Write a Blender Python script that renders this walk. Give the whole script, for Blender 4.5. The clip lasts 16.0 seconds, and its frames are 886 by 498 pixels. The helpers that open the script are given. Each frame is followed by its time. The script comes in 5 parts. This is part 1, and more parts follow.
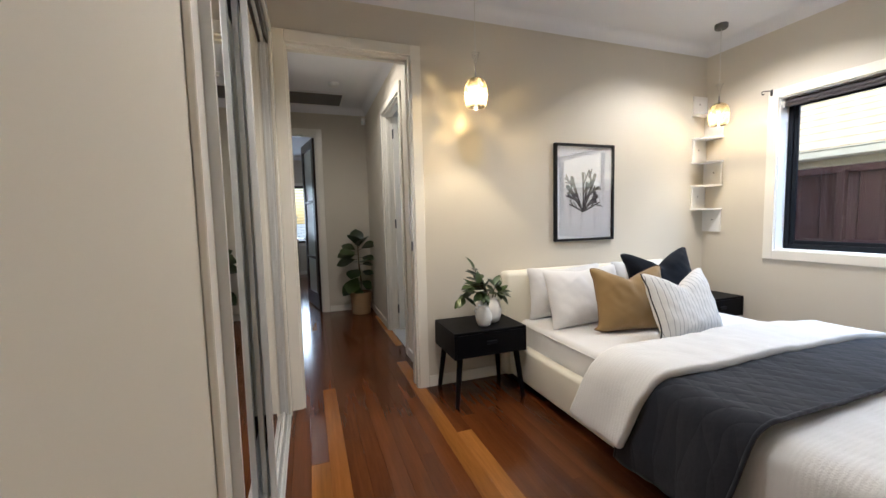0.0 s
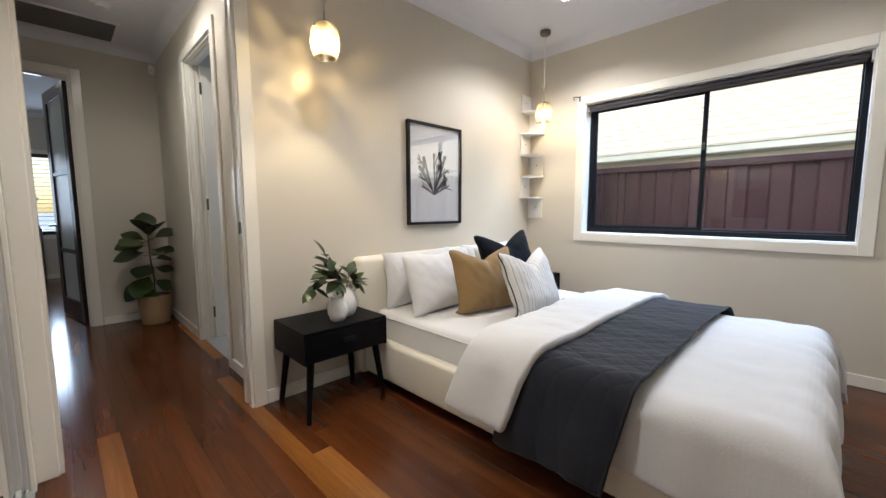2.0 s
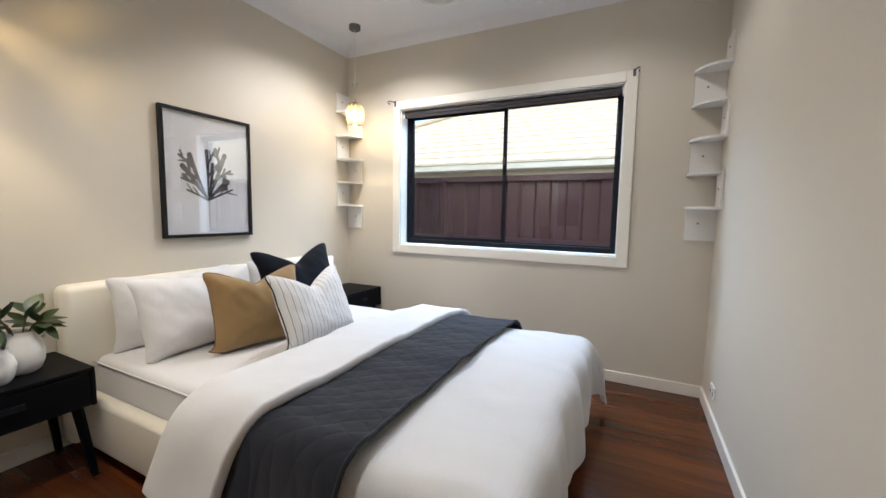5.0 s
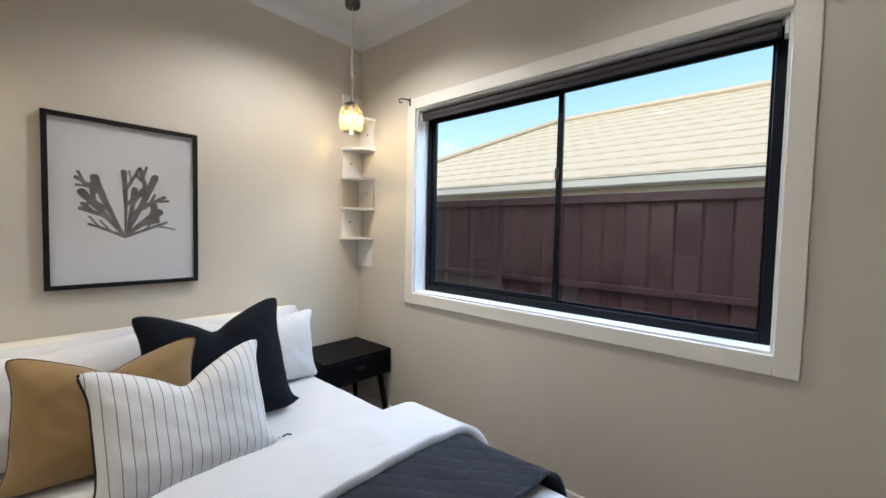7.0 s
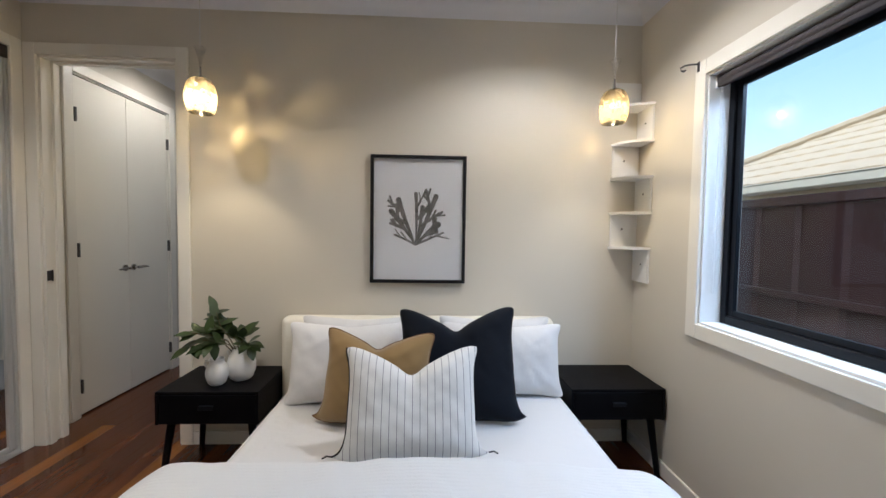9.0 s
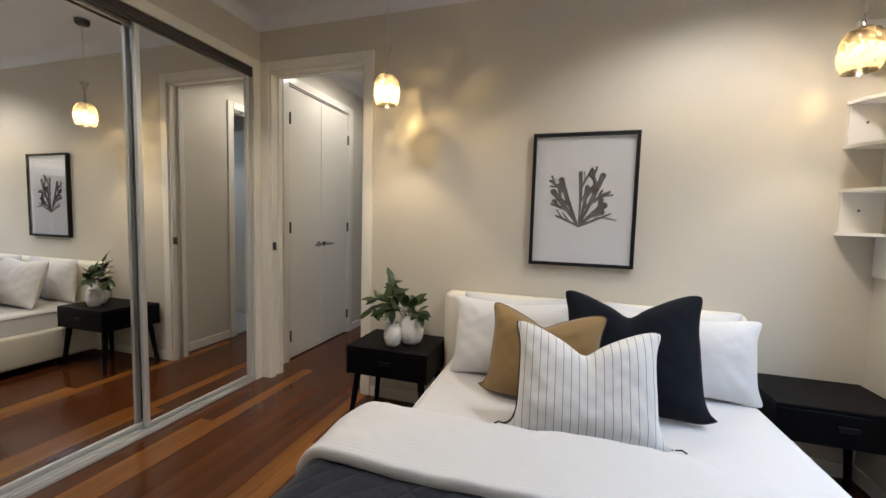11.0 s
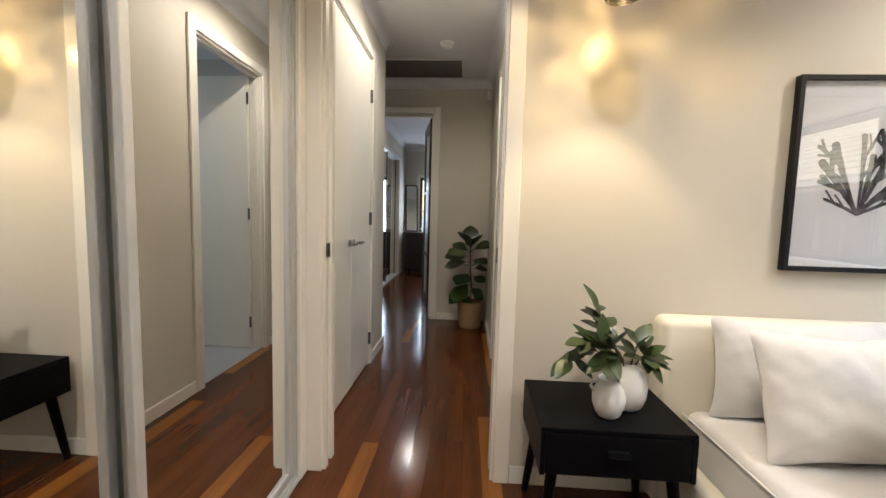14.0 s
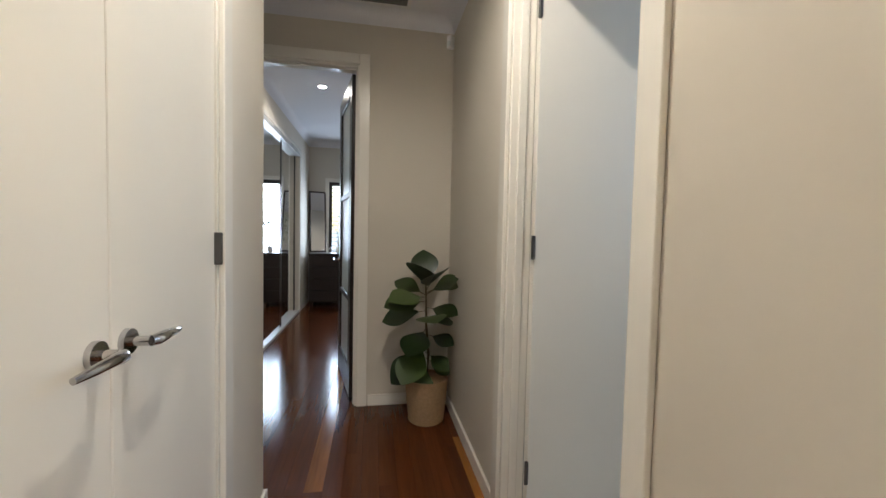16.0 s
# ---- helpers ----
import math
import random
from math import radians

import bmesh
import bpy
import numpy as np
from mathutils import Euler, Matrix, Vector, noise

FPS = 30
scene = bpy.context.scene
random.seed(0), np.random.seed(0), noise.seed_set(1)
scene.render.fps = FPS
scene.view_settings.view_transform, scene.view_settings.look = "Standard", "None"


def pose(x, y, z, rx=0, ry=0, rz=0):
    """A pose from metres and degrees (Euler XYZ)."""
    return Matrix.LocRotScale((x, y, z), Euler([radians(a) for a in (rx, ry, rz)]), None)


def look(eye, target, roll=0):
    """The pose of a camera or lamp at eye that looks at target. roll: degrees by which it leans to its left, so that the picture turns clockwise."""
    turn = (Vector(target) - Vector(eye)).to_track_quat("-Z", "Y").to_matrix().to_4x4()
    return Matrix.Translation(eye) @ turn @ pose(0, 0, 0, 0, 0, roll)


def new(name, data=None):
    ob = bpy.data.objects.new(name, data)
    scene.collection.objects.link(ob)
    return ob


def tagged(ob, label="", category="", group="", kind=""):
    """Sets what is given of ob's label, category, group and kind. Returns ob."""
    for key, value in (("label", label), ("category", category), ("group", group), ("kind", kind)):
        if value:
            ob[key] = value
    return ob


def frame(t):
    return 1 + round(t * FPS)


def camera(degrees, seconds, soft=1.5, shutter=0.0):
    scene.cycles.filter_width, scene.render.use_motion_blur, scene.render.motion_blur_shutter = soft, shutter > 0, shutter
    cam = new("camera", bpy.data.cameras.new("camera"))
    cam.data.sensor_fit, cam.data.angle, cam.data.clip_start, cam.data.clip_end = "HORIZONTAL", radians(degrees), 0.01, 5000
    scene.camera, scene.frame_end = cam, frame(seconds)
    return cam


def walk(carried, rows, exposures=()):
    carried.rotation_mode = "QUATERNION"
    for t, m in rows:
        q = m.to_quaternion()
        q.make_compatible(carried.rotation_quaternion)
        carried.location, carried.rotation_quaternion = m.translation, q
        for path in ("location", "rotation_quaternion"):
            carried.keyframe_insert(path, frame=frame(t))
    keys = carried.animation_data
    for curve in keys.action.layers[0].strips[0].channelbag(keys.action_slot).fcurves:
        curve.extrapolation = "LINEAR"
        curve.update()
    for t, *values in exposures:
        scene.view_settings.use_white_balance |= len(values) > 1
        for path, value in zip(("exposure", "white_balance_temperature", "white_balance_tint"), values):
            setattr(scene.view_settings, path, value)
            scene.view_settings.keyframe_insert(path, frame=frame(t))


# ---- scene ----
cam = camera(98.1, 16.0)
METRES, EYE, TILT, LEAN, TURN = 6.7, 1.256, 0.0, 0.0, -19.3
ROWS = [
    (0.0, 0.0, 0.0, 0.0, -0.11, -4.54, 1.42),
    (0.5, -0.0075, 0.0237, -0.0059, -6.2, -5.25, 1.33),
    (1.0, -0.0215, 0.0445, -0.0098, -13.33, -6.0, 0.84),
    (1.5, -0.0223, 0.0511, -0.0132, -19.37, -6.02, 0.53),
    (2.0, -0.0191, 0.0515, -0.0144, -25.63, -5.85, 0.15),
    (2.5, -0.0144, 0.0492, -0.015, -31.13, -5.59, -0.02),
    (3.0, -0.0071, 0.0458, -0.0148, -36.36, -5.57, -0.29),
    (3.5, -0.0013, 0.0414, -0.0157, -41.16, -5.72, -0.52),
    (4.0, 0.0033, 0.0361, -0.0169, -45.69, -6.01, -0.92),
    (5.25, 0.0997, 0.0539, 0.0, -43.5, -5.0, -0.9),
    (6.5, 0.1942, 0.1002, 0.0158, -35.83, -3.74, -0.77),
    (7.0, 0.242, 0.1209, 0.0136, -29.42, -2.61, -1.31),
    (7.5, 0.2815, 0.1444, 0.0157, -19.68, -1.37, -1.77),
    (8.0, 0.3096, 0.1539, 0.0172, -5.34, -1.38, -1.49),
    (8.5, 0.311, 0.1502, 0.0172, 6.72, -2.04, -1.13),
    (9.0, 0.3069, 0.145, 0.0163, 16.88, -2.5, -0.85),
    (9.5, 0.3011, 0.1401, 0.016, 25.13, -2.92, -0.77),
    (10.0, 0.296, 0.1356, 0.0153, 31.83, -3.11, -0.72),
    (12.5, 0.2113, 0.1081, -0.0077, 37.69, -5.65, -1.54),
    (13.0, 0.1508, 0.1147, -0.0072, 32.8, -5.52, -1.63),
    (13.5, 0.0903, 0.1317, -0.0084, 26.86, -4.7, -1.68),
    (14.0, 0.0331, 0.1642, -0.0042, 22.82, -4.75, -1.52),
    (14.5, -0.0095, 0.2133, 0.001, 21.83, -4.46, -1.33),
    (15.0, -0.0468, 0.2698, 0.0033, 18.6, -3.81, -1.46),
    (15.5, -0.072, 0.3361, 0.0031, 15.02, -3.28, -1.35),
    (16.0, -0.0953, 0.3968, 0.0013, 9.1, -2.46, -1.24),
]
walk(cam, [(t, pose(0, 0, EYE, TILT, LEAN, TURN) @ pose(METRES * x, METRES * y, METRES * z, 90 + pitch, roll, yaw)) for t, x, y, z, yaw, pitch, roll in ROWS],
     exposures=[(0.0, 1.28, 5380, 10), (1.0, 1.32, 5380, 10), (1.5, 1.25, 5360, 10), (2.5, 1.25, 5340, 10), (3.5, 1.28, 5330, 10), (4.2, 1.28, 5320, 10), (6.5, 0.78, 5420, 10), (7.5, 0.70, 5300, 10), (8.5, 0.68, 5280, 10), (10.0, 0.72, 5380, 10),
                (12.5, 1.00, 5800, 10), (13.5, 1.30, 5780, 10), (14.5, 1.62, 5560, 10), (15.2, 1.75, 5350, 10), (16.0, 1.92, 5560, 10)])

# ---- world, sun, lamps ----
SUN_ELEV, SUN_AZ = 52.0, -65.0
world = bpy.data.worlds.new("world")
scene.world = world
world.use_nodes = True
_nt = world.node_tree
_sky = _nt.nodes.new("ShaderNodeTexSky")
_sky.sky_type, _sky.sun_disc = "NISHITA", False
_sky.sun_elevation, _sky.sun_rotation = radians(SUN_ELEV), radians(SUN_AZ)
_sky.air_density, _sky.dust_density, _sky.ozone_density = 2.2, 1.0, 2.4
_nt.nodes["Background"].inputs["Strength"].default_value = 0.15
_nt.links.new(_sky.outputs[0], _nt.nodes["Background"].inputs[0])


def light(name, kind, m, energy, colour=(1, 1, 1), **props):
    ob = new(name, bpy.data.lights.new(name, kind))
    ob.matrix_world = m
    ob.data.energy, ob.data.color = energy, colour
    for key, value in props.items():
        if key == "size":
            ob.data.size = value
        elif key == "size_y":
            ob.data.shape, ob.data.size_y = "RECTANGLE", value
        elif key == "radius":
            ob.data.shadow_soft_size = value
        elif key == "spot":
            ob.data.spot_size, ob.data.spot_blend = radians(value), 0.55
        elif key == "angle":
            ob.data.angle = radians(value)
    return ob


_e, _a = radians(SUN_ELEV), radians(SUN_AZ)
_sd = Vector((math.sin(_a) * math.cos(_e), math.cos(_a) * math.cos(_e), math.sin(_e)))
light("sun", "SUN", look(_sd * 50, (0, 0, 0)), 2.7, (1.0, 0.94, 0.84), angle=0.5)

# ---- plan ----
XW, XE, YS, YH = -0.17, 3.62, -0.35, 2.69     # bedroom faces
CEIL = 2.78
XWL = -0.215                                   # wall beside the wardrobe
HY = YH + 0.12                                 # hall side of the head wall
HXL, HXR, HEND, HCOR = -0.20, 0.83, 5.51, 4.52  # hall faces, end wall, corner of its west wall
DX0, DX1, DH = -0.087, 0.735, 2.395              # bedroom doorway
WY0, WY1, WZ0, WZ1 = 0.225, 2.085, 0.925, 2.155   # window opening
MY0, MY1, MZ = 0.98, 2.61, 2.405                # wardrobe opening

LH, EH, BH = 2.44, 2.42, 2.40                  # heights of cupboard, end and bathroom doors
FXL, FY = -0.84, 9.75                          # far room
FM0, FM1, FW0, FW1 = 5.70, 8.86, -0.50, 0.0

# window daylight: area lamps added for the sky, the first hidden above the window head
light("window_skylight", "AREA", look((XE + 0.48, 1.15, 2.42), (XE - 0.9, 1.15, 0.9)), 32, (0.70, 0.84, 1.0), size=1.80, size_y=0.40)
light("bathroom_daylight", "AREA", look((2.63, 3.9, 1.8), (0.9, 3.9, 1.1)), 4.5, (0.74, 0.86, 1.0), size=0.66, size_y=0.56)
light("far_window_daylight", "AREA", look(((FW0 + FW1) / 2, FY - 0.03, 1.42), (0.3, 6.0, 0.9)), 7, (0.85, 0.93, 1.0), size=0.4, size_y=1.2)
WARM = (1.0, 0.86, 0.70)
# (2.87, 0.45), (0.75, 1.30) and (1.5, 7.02) are unseen, added as fill
DOWN = ((2.87, 1.91), (2.87, 0.45), (0.75, 1.30), (0.32, 3.63), (-0.28, 7.02), (1.5, 7.02))
for _x, _y, _e in ((2.87, 1.91, 45), (2.87, 0.45, 12), (0.75, 1.30, 40), (0.32, 3.63, 20), (-0.28, 7.02, 9), (1.5, 7.02, 12)):
    light("downlight_and_fill_lamp", "SPOT", pose(_x, _y, CEIL - 0.022), _e, WARM if _y < 3 else (1.0, 0.84, 0.64), radius=0.03, spot=140 if _y < 3 else 165)
PEND = ((1.07, 2.336), (3.27, 2.32))
for (_x, _y), _e in zip(PEND, (12.5, 7.5)):
    light("pendant_lamp", "POINT", pose(_x, _y, 2.044), _e, (1.0, 0.73, 0.38), radius=0.009)

# ---- materials ----


def mat(name, colour, rough=0.5, metal=0.0, vary=0.0, scale=5.0, bump=0.0, bscale=60.0, sheen=0.0, coat=0.0, spec=0.5, rvary=0.0, stretch=(1, 1, 1), bdist=0.002, emit=None, rand=0.0):
    m = bpy.data.materials.new(name)
    m.use_nodes = True
    nt = m.node_tree
    b = nt.nodes["Principled BSDF"]
    b.inputs["Base Color"].default_value = (*colour, 1)
    b.inputs["Roughness"].default_value = rough
    b.inputs["Metallic"].default_value = metal
    b.inputs["Specular IOR Level"].default_value = spec
    if sheen:
        b.inputs["Sheen Weight"].default_value = sheen
    if coat:
        b.inputs["Coat Weight"].default_value = coat
        b.inputs["Coat Roughness"].default_value = 0.08
    if emit:
        b.inputs["Emission Color"].default_value = (*emit[:3], 1)
        b.inputs["Emission Strength"].default_value = emit[3]
    tc = nt.nodes.new("ShaderNodeTexCoord")
    mp = nt.nodes.new("ShaderNodeMapping")
    mp.inputs["Scale"].default_value = stretch
    nt.links.new(tc.outputs["Object"], mp.inputs[0])
    if vary or rvary:
        n = nt.nodes.new("ShaderNodeTexNoise")
        n.inputs["Scale"].default_value, n.inputs["Detail"].default_value = scale, 6
        nt.links.new(mp.outputs[0], n.inputs["Vector"])
    if vary:
        mix = nt.nodes.new("ShaderNodeMix")
        mix.data_type = "RGBA"
        nt.links.new(n.outputs["Fac"], mix.inputs[0])
        mix.inputs[6].default_value = (*[max(0, c * (1 - vary)) for c in colour], 1)
        mix.inputs[7].default_value = (*[min(1, c * (1 + vary)) for c in colour], 1)
        nt.links.new(mix.outputs[2], b.inputs["Base Color"])
        if rand:
            oi = nt.nodes.new("ShaderNodeObjectInfo")
            hs = nt.nodes.new("ShaderNodeHueSaturation")
            mr = nt.nodes.new("ShaderNodeMapRange")
            mr.inputs[3].default_value, mr.inputs[4].default_value = 1 - rand, 1 + rand
            nt.links.new(oi.outputs["Random"], mr.inputs[0])
            nt.links.new(mr.outputs[0], hs.inputs["Value"])
            nt.links.new(mix.outputs[2], hs.inputs["Color"])
            nt.links.new(hs.outputs[0], b.inputs["Base Color"])
    if rvary:
        r = nt.nodes.new("ShaderNodeMapRange")
        r.inputs[3].default_value, r.inputs[4].default_value = rough - rvary, rough + rvary
        nt.links.new(n.outputs["Fac"], r.inputs[0])
        nt.links.new(r.outputs[0], b.inputs["Roughness"])
    if bump:
        n2 = nt.nodes.new("ShaderNodeTexNoise")
        n2.inputs["Scale"].default_value, n2.inputs["Detail"].default_value = bscale, 4
        nt.links.new(mp.outputs[0], n2.inputs["Vector"])
        bp = nt.nodes.new("ShaderNodeBump")
        bp.inputs["Strength"].default_value, bp.inputs["Distance"].default_value = bump, bdist
        nt.links.new(n2.outputs["Fac"], bp.inputs["Height"])
        nt.links.new(bp.outputs[0], b.inputs["Normal"])
    return m


M_WALL = mat("wall_paint", (0.605, 0.560, 0.474), 0.62, spec=0.3, vary=0.02, scale=1.5, bump=0.25, bscale=260, bdist=0.0006)
# white paint, its colour tinted slightly blue for the sky light it reflects
M_CEIL = mat("sky_tinted_ceiling_paint", (0.73, 0.73, 0.755), 0.8, bump=0.15, bscale=200, bdist=0.0005)
M_TRIM = mat("gloss_trim_paint", (0.80, 0.768, 0.69), 0.22, vary=0.02, scale=3, bump=0.1, bscale=40, bdist=0.0006)
M_DOOR = mat("door_paint", (0.78, 0.745, 0.66), 0.30, vary=0.02, scale=2, bump=0.12, bscale=50, bdist=0.0006)
M_BLACKAL = mat("black_aluminium", (0.006, 0.007, 0.010), 0.4, spec=0.2)
M_SILVER = mat("satin_aluminium", (0.60, 0.60, 0.585), 0.42, metal=0.35, bump=0.1, bscale=120, bdist=0.0003)
M_CHROME = mat("chrome", (0.48, 0.47, 0.46), 0.10, metal=1.0)
M_STEEL = mat("brushed_steel", (0.13, 0.125, 0.12), 0.38, metal=1.0)
M_MIRROR = mat("mirror", (0.90, 0.91, 0.90), 0.0, metal=1.0)
M_BLACKWOOD = mat("black_wood", (0.004, 0.004, 0.005), 0.45, vary=0.25, scale=6, bump=0.35, bscale=30, stretch=(2, 14, 14), bdist=0.001, rvary=0.06, spec=0.08)
M_FRAMEBLK = mat("black_frame", (0.007, 0.007, 0.008), 0.5, spec=0.25)
M_LEATHER = mat("cream_leather", (0.78, 0.74, 0.63), 0.42, vary=0.02, scale=6, bump=0.3, bscale=300, bdist=0.0008)
M_SHEET = mat("white_sheet", (0.66, 0.65, 0.645), 0.85, bump=0.35, bscale=25, bdist=0.006, sheen=0.2)
M_SHELF = mat("white_laminate", (0.76, 0.75, 0.73), 0.4)
M_PAPER = mat("paper", (0.86, 0.865, 0.90), 0.8)
M_TILE = mat("bathroom_tile", (0.36, 0.355, 0.35), 0.3, vary=0.05, scale=4)
M_DARKWOOD = mat("dark_timber", (0.022, 0.014, 0.011), 0.35, vary=0.3, scale=8, stretch=(10, 10, 1))
M_FROST = mat("frosted_glass", (0.62, 0.66, 0.64), 0.35, vary=0.03)
M_FENCE = mat("fence_steel", (0.105, 0.040, 0.034), 0.5, vary=0.12, scale=3, rvary=0.1)
M_GROUND = mat("outside_paving", (0.30, 0.28, 0.25), 0.9, vary=0.2, scale=4)


def glass_mat(name, tint=(1, 1, 1), gloss=0.09):
    m = bpy.data.materials.new(name)
    m.use_nodes = True
    nt = m.node_tree
    nt.nodes.remove(nt.nodes["Principled BSDF"])
    out = nt.nodes["Material Output"]
    tr, gl, mx, fr = (nt.nodes.new("ShaderNode" + k) for k in ("BsdfTransparent", "BsdfGlossy", "MixShader", "LayerWeight"))
    tr.inputs[0].default_value = (*tint, 1)
    gl.inputs["Roughness"].default_value = 0.0
    fr.inputs["Blend"].default_value = 0.5
    pw, mr = nt.nodes.new("ShaderNodeMath"), nt.nodes.new("ShaderNodeMapRange")
    pw.operation, pw.inputs[1].default_value = "POWER", 4.5
    mr.inputs[3].default_value, mr.inputs[4].default_value = gloss * 0.45, 0.3
    nt.links.new(fr.outputs["Facing"], pw.inputs[0])
    nt.links.new(pw.outputs[0], mr.inputs[0])
    nt.links.new(mr.outputs[0], mx.inputs[0])
    nt.links.new(tr.outputs[0], mx.inputs[1])
    nt.links.new(gl.outputs[0], mx.inputs[2])
    nt.links.new(mx.outputs[0], out.inputs[0])
    return m


M_GLASS = glass_mat("window_glass", (0.94, 0.95, 0.96), 0.07)
M_PICGLASS = glass_mat("picture_glass", (1, 1, 1), 0.36)

# ---- mesh helpers ----


def box(bm, x0, x1, y0, y1, z0, z1, bevel=0.0, seg=2):
    r = bmesh.ops.create_cube(bm, size=1.0, matrix=Matrix.Translation(((x0 + x1) / 2, (y0 + y1) / 2, (z0 + z1) / 2)) @ Matrix.Diagonal((abs(x1 - x0), abs(y1 - y0), abs(z1 - z0), 1)))
    if bevel:
        edges = list({e for v in r["verts"] for e in v.link_edges})
        bmesh.ops.bevel(bm, geom=edges, offset=bevel, segments=seg, profile=0.5, affect="EDGES")
    return bm


def boxes(*specs, bevel=0.0, seg=2):
    bm = bmesh.new()
    for s in specs:
        box(bm, *s, bevel=bevel, seg=seg)
    return bm


def cyl(bm, p0, p1, r0, r1=None, n=20):
    p0, p1 = Vector(p0), Vector(p1)
    d = p1 - p0
    m = Matrix.Translation((p0 + p1) / 2) @ d.to_track_quat("Z", "Y").to_matrix().to_4x4()
    bmesh.ops.create_cone(bm, cap_ends=True, segments=n, radius1=r0, radius2=r0 if r1 is None else r1, depth=d.length, matrix=m)
    return bm


def lathe(profile, n=32, centre=(0, 0), bm=None):
    bm = bm or bmesh.new()
    rings = []
    for r, z in profile:
        rings.append([bm.verts.new((centre[0] + r * math.cos(2 * math.pi * i / n), centre[1] + r * math.sin(2 * math.pi * i / n), z)) for i in range(n)])
    for a, b in zip(rings, rings[1:]):
        for i in range(n):
            bm.faces.new((a[i], a[(i + 1) % n], b[(i + 1) % n], b[i]))
    if profile[0][0] > 1e-4:
        bm.faces.new(list(reversed(rings[0])))
    return bm


def tube(points, r, n=10, bm=None):
    bm = bm or bmesh.new()
    pts = [Vector(p) for p in points]
    rings = []
    for i, p in enumerate(pts):
        d = (pts[min(i + 1, len(pts) - 1)] - pts[max(i - 1, 0)]).normalized()
        q = d.to_track_quat("Z", "Y")
        rr = r[i] if isinstance(r, (list, tuple)) else r
        rings.append([bm.verts.new(p + q @ Vector((rr * math.cos(2 * math.pi * k / n), rr * math.sin(2 * math.pi * k / n), 0))) for k in range(n)])
    for a, b in zip(rings, rings[1:]):
        for k in range(n):
            bm.faces.new((a[k], a[(k + 1) % n], b[(k + 1) % n], b[k]))
    bm.faces.new(list(reversed(rings[0])))
    bm.faces.new(rings[-1])
    return bm


def part(name, bm, material, parent=None, label="", smooth=False, kind="", loc=None):
    me = bpy.data.meshes.new(name)
    bmesh.ops.recalc_face_normals(bm, faces=bm.faces)
    bm.to_mesh(me)
    bm.free()
    if smooth:
        for p in me.polygons:
            p.use_smooth = True
        me.set_sharp_from_angle(angle=radians(40))
    me.materials.append(material)
    ob = new(name, me)
    if parent is not None:
        ob.parent = parent
    if loc:
        ob.matrix_basis = pose(*loc)
    return tagged(ob, label, kind=kind)


def thing(name, label, category, at=(0, 0, 0), rz=0.0, group=""):
    ob = new(name)
    ob.empty_display_size = 0.1
    ob.matrix_basis = pose(*at, 0, 0, rz)
    return tagged(ob, label, category, group)


def struct(name, bm, material, label="", smooth=False):
    return part(name, bm, material, None, label, smooth, "structure")


# ---- structure ----
T = 0.12
struct("wall_head", boxes((HXL - 0.9, DX0, YH, HY, 0, CEIL), (DX0, DX1, YH, HY, DH, CEIL), (DX1, XE + 0.2, YH, HY, 0, CEIL)), M_WALL, "warm grey painted wall behind the bed")
struct("wall_window", boxes((XE, XE + 0.2, YS - 0.2, WY0, 0, CEIL), (XE, XE + 0.2, WY1, YH, 0, CEIL), (XE, XE + 0.2, WY0, WY1, 0, WZ0), (XE, XE + 0.2, WY0, WY1, WZ1, CEIL)), M_WALL, "warm grey painted wall around the wide window")
struct("wall_south", boxes((XW - 0.9, XE, YS - T, YS, 0, CEIL)), M_WALL, "plain warm grey painted wall")
struct("wall_wardrobe", boxes((XWL - T, XWL, YS, MY0, 0, CEIL), (XW - T, XW, MY0, YH, MZ, CEIL), (XW - T, XW, MY1, YH, 0, MZ), (XW - 0.72, XW - 0.6, MY0 - 0.1, YH, 0, MZ)), M_WALL, "warm grey painted wall around the mirrored wardrobe")
struct("wall_hall_west", boxes((HXL - T, HXL, HY, 3.03, 0, CEIL), (HXL - T, HXL, 4.03, HCOR, 0, CEIL), (HXL - T, HXL, 3.03, 4.03, LH, CEIL), (HXL - 1.5, HXL - T, HCOR - T, HCOR, 0, CEIL), (HXL - 0.7, HXL - 0.6, HY, HCOR - T, 0, CEIL)), M_WALL)
BY0, BY1 = 3.45, 4.28
struct("wall_hall_east", boxes((HXR, HXR + 0.1, HY, BY0, 0, CEIL), (HXR, HXR + 0.1, BY1, HEND, 0, CEIL), (HXR, HXR + 0.1, BY0, BY1, BH, CEIL)), M_WALL)
EX0, EX1 = -0.67, 0.170
struct("wall_hall_end", boxes((-1.9, EX0, HEND, HEND + T, 0, CEIL), (EX1, 3.5, HEND, HEND + T, 0, CEIL), (EX0, EX1, HEND, HEND + T, EH, CEIL)), M_WALL)
struct("wall_bathroom", boxes((HXR + 0.1, 2.6, HY + 0.001, HY + 0.05, 0, CEIL), (2.6, 2.7, HY, 3.55, 0, CEIL), (2.6, 2.7, 4.25, HEND, 0, CEIL), (2.6, 2.7, 3.55, 4.25, 0, 1.5), (2.6, 2.7, 3.55, 4.25, 2.1, CEIL), (HXR + 0.1, 2.6, HEND - 0.6, HEND - 0.5, 0, CEIL)), M_WALL)
struct("wall_lobby_west", boxes((-1.9, -1.8, HCOR, HEND, 0, CEIL)), M_WALL)
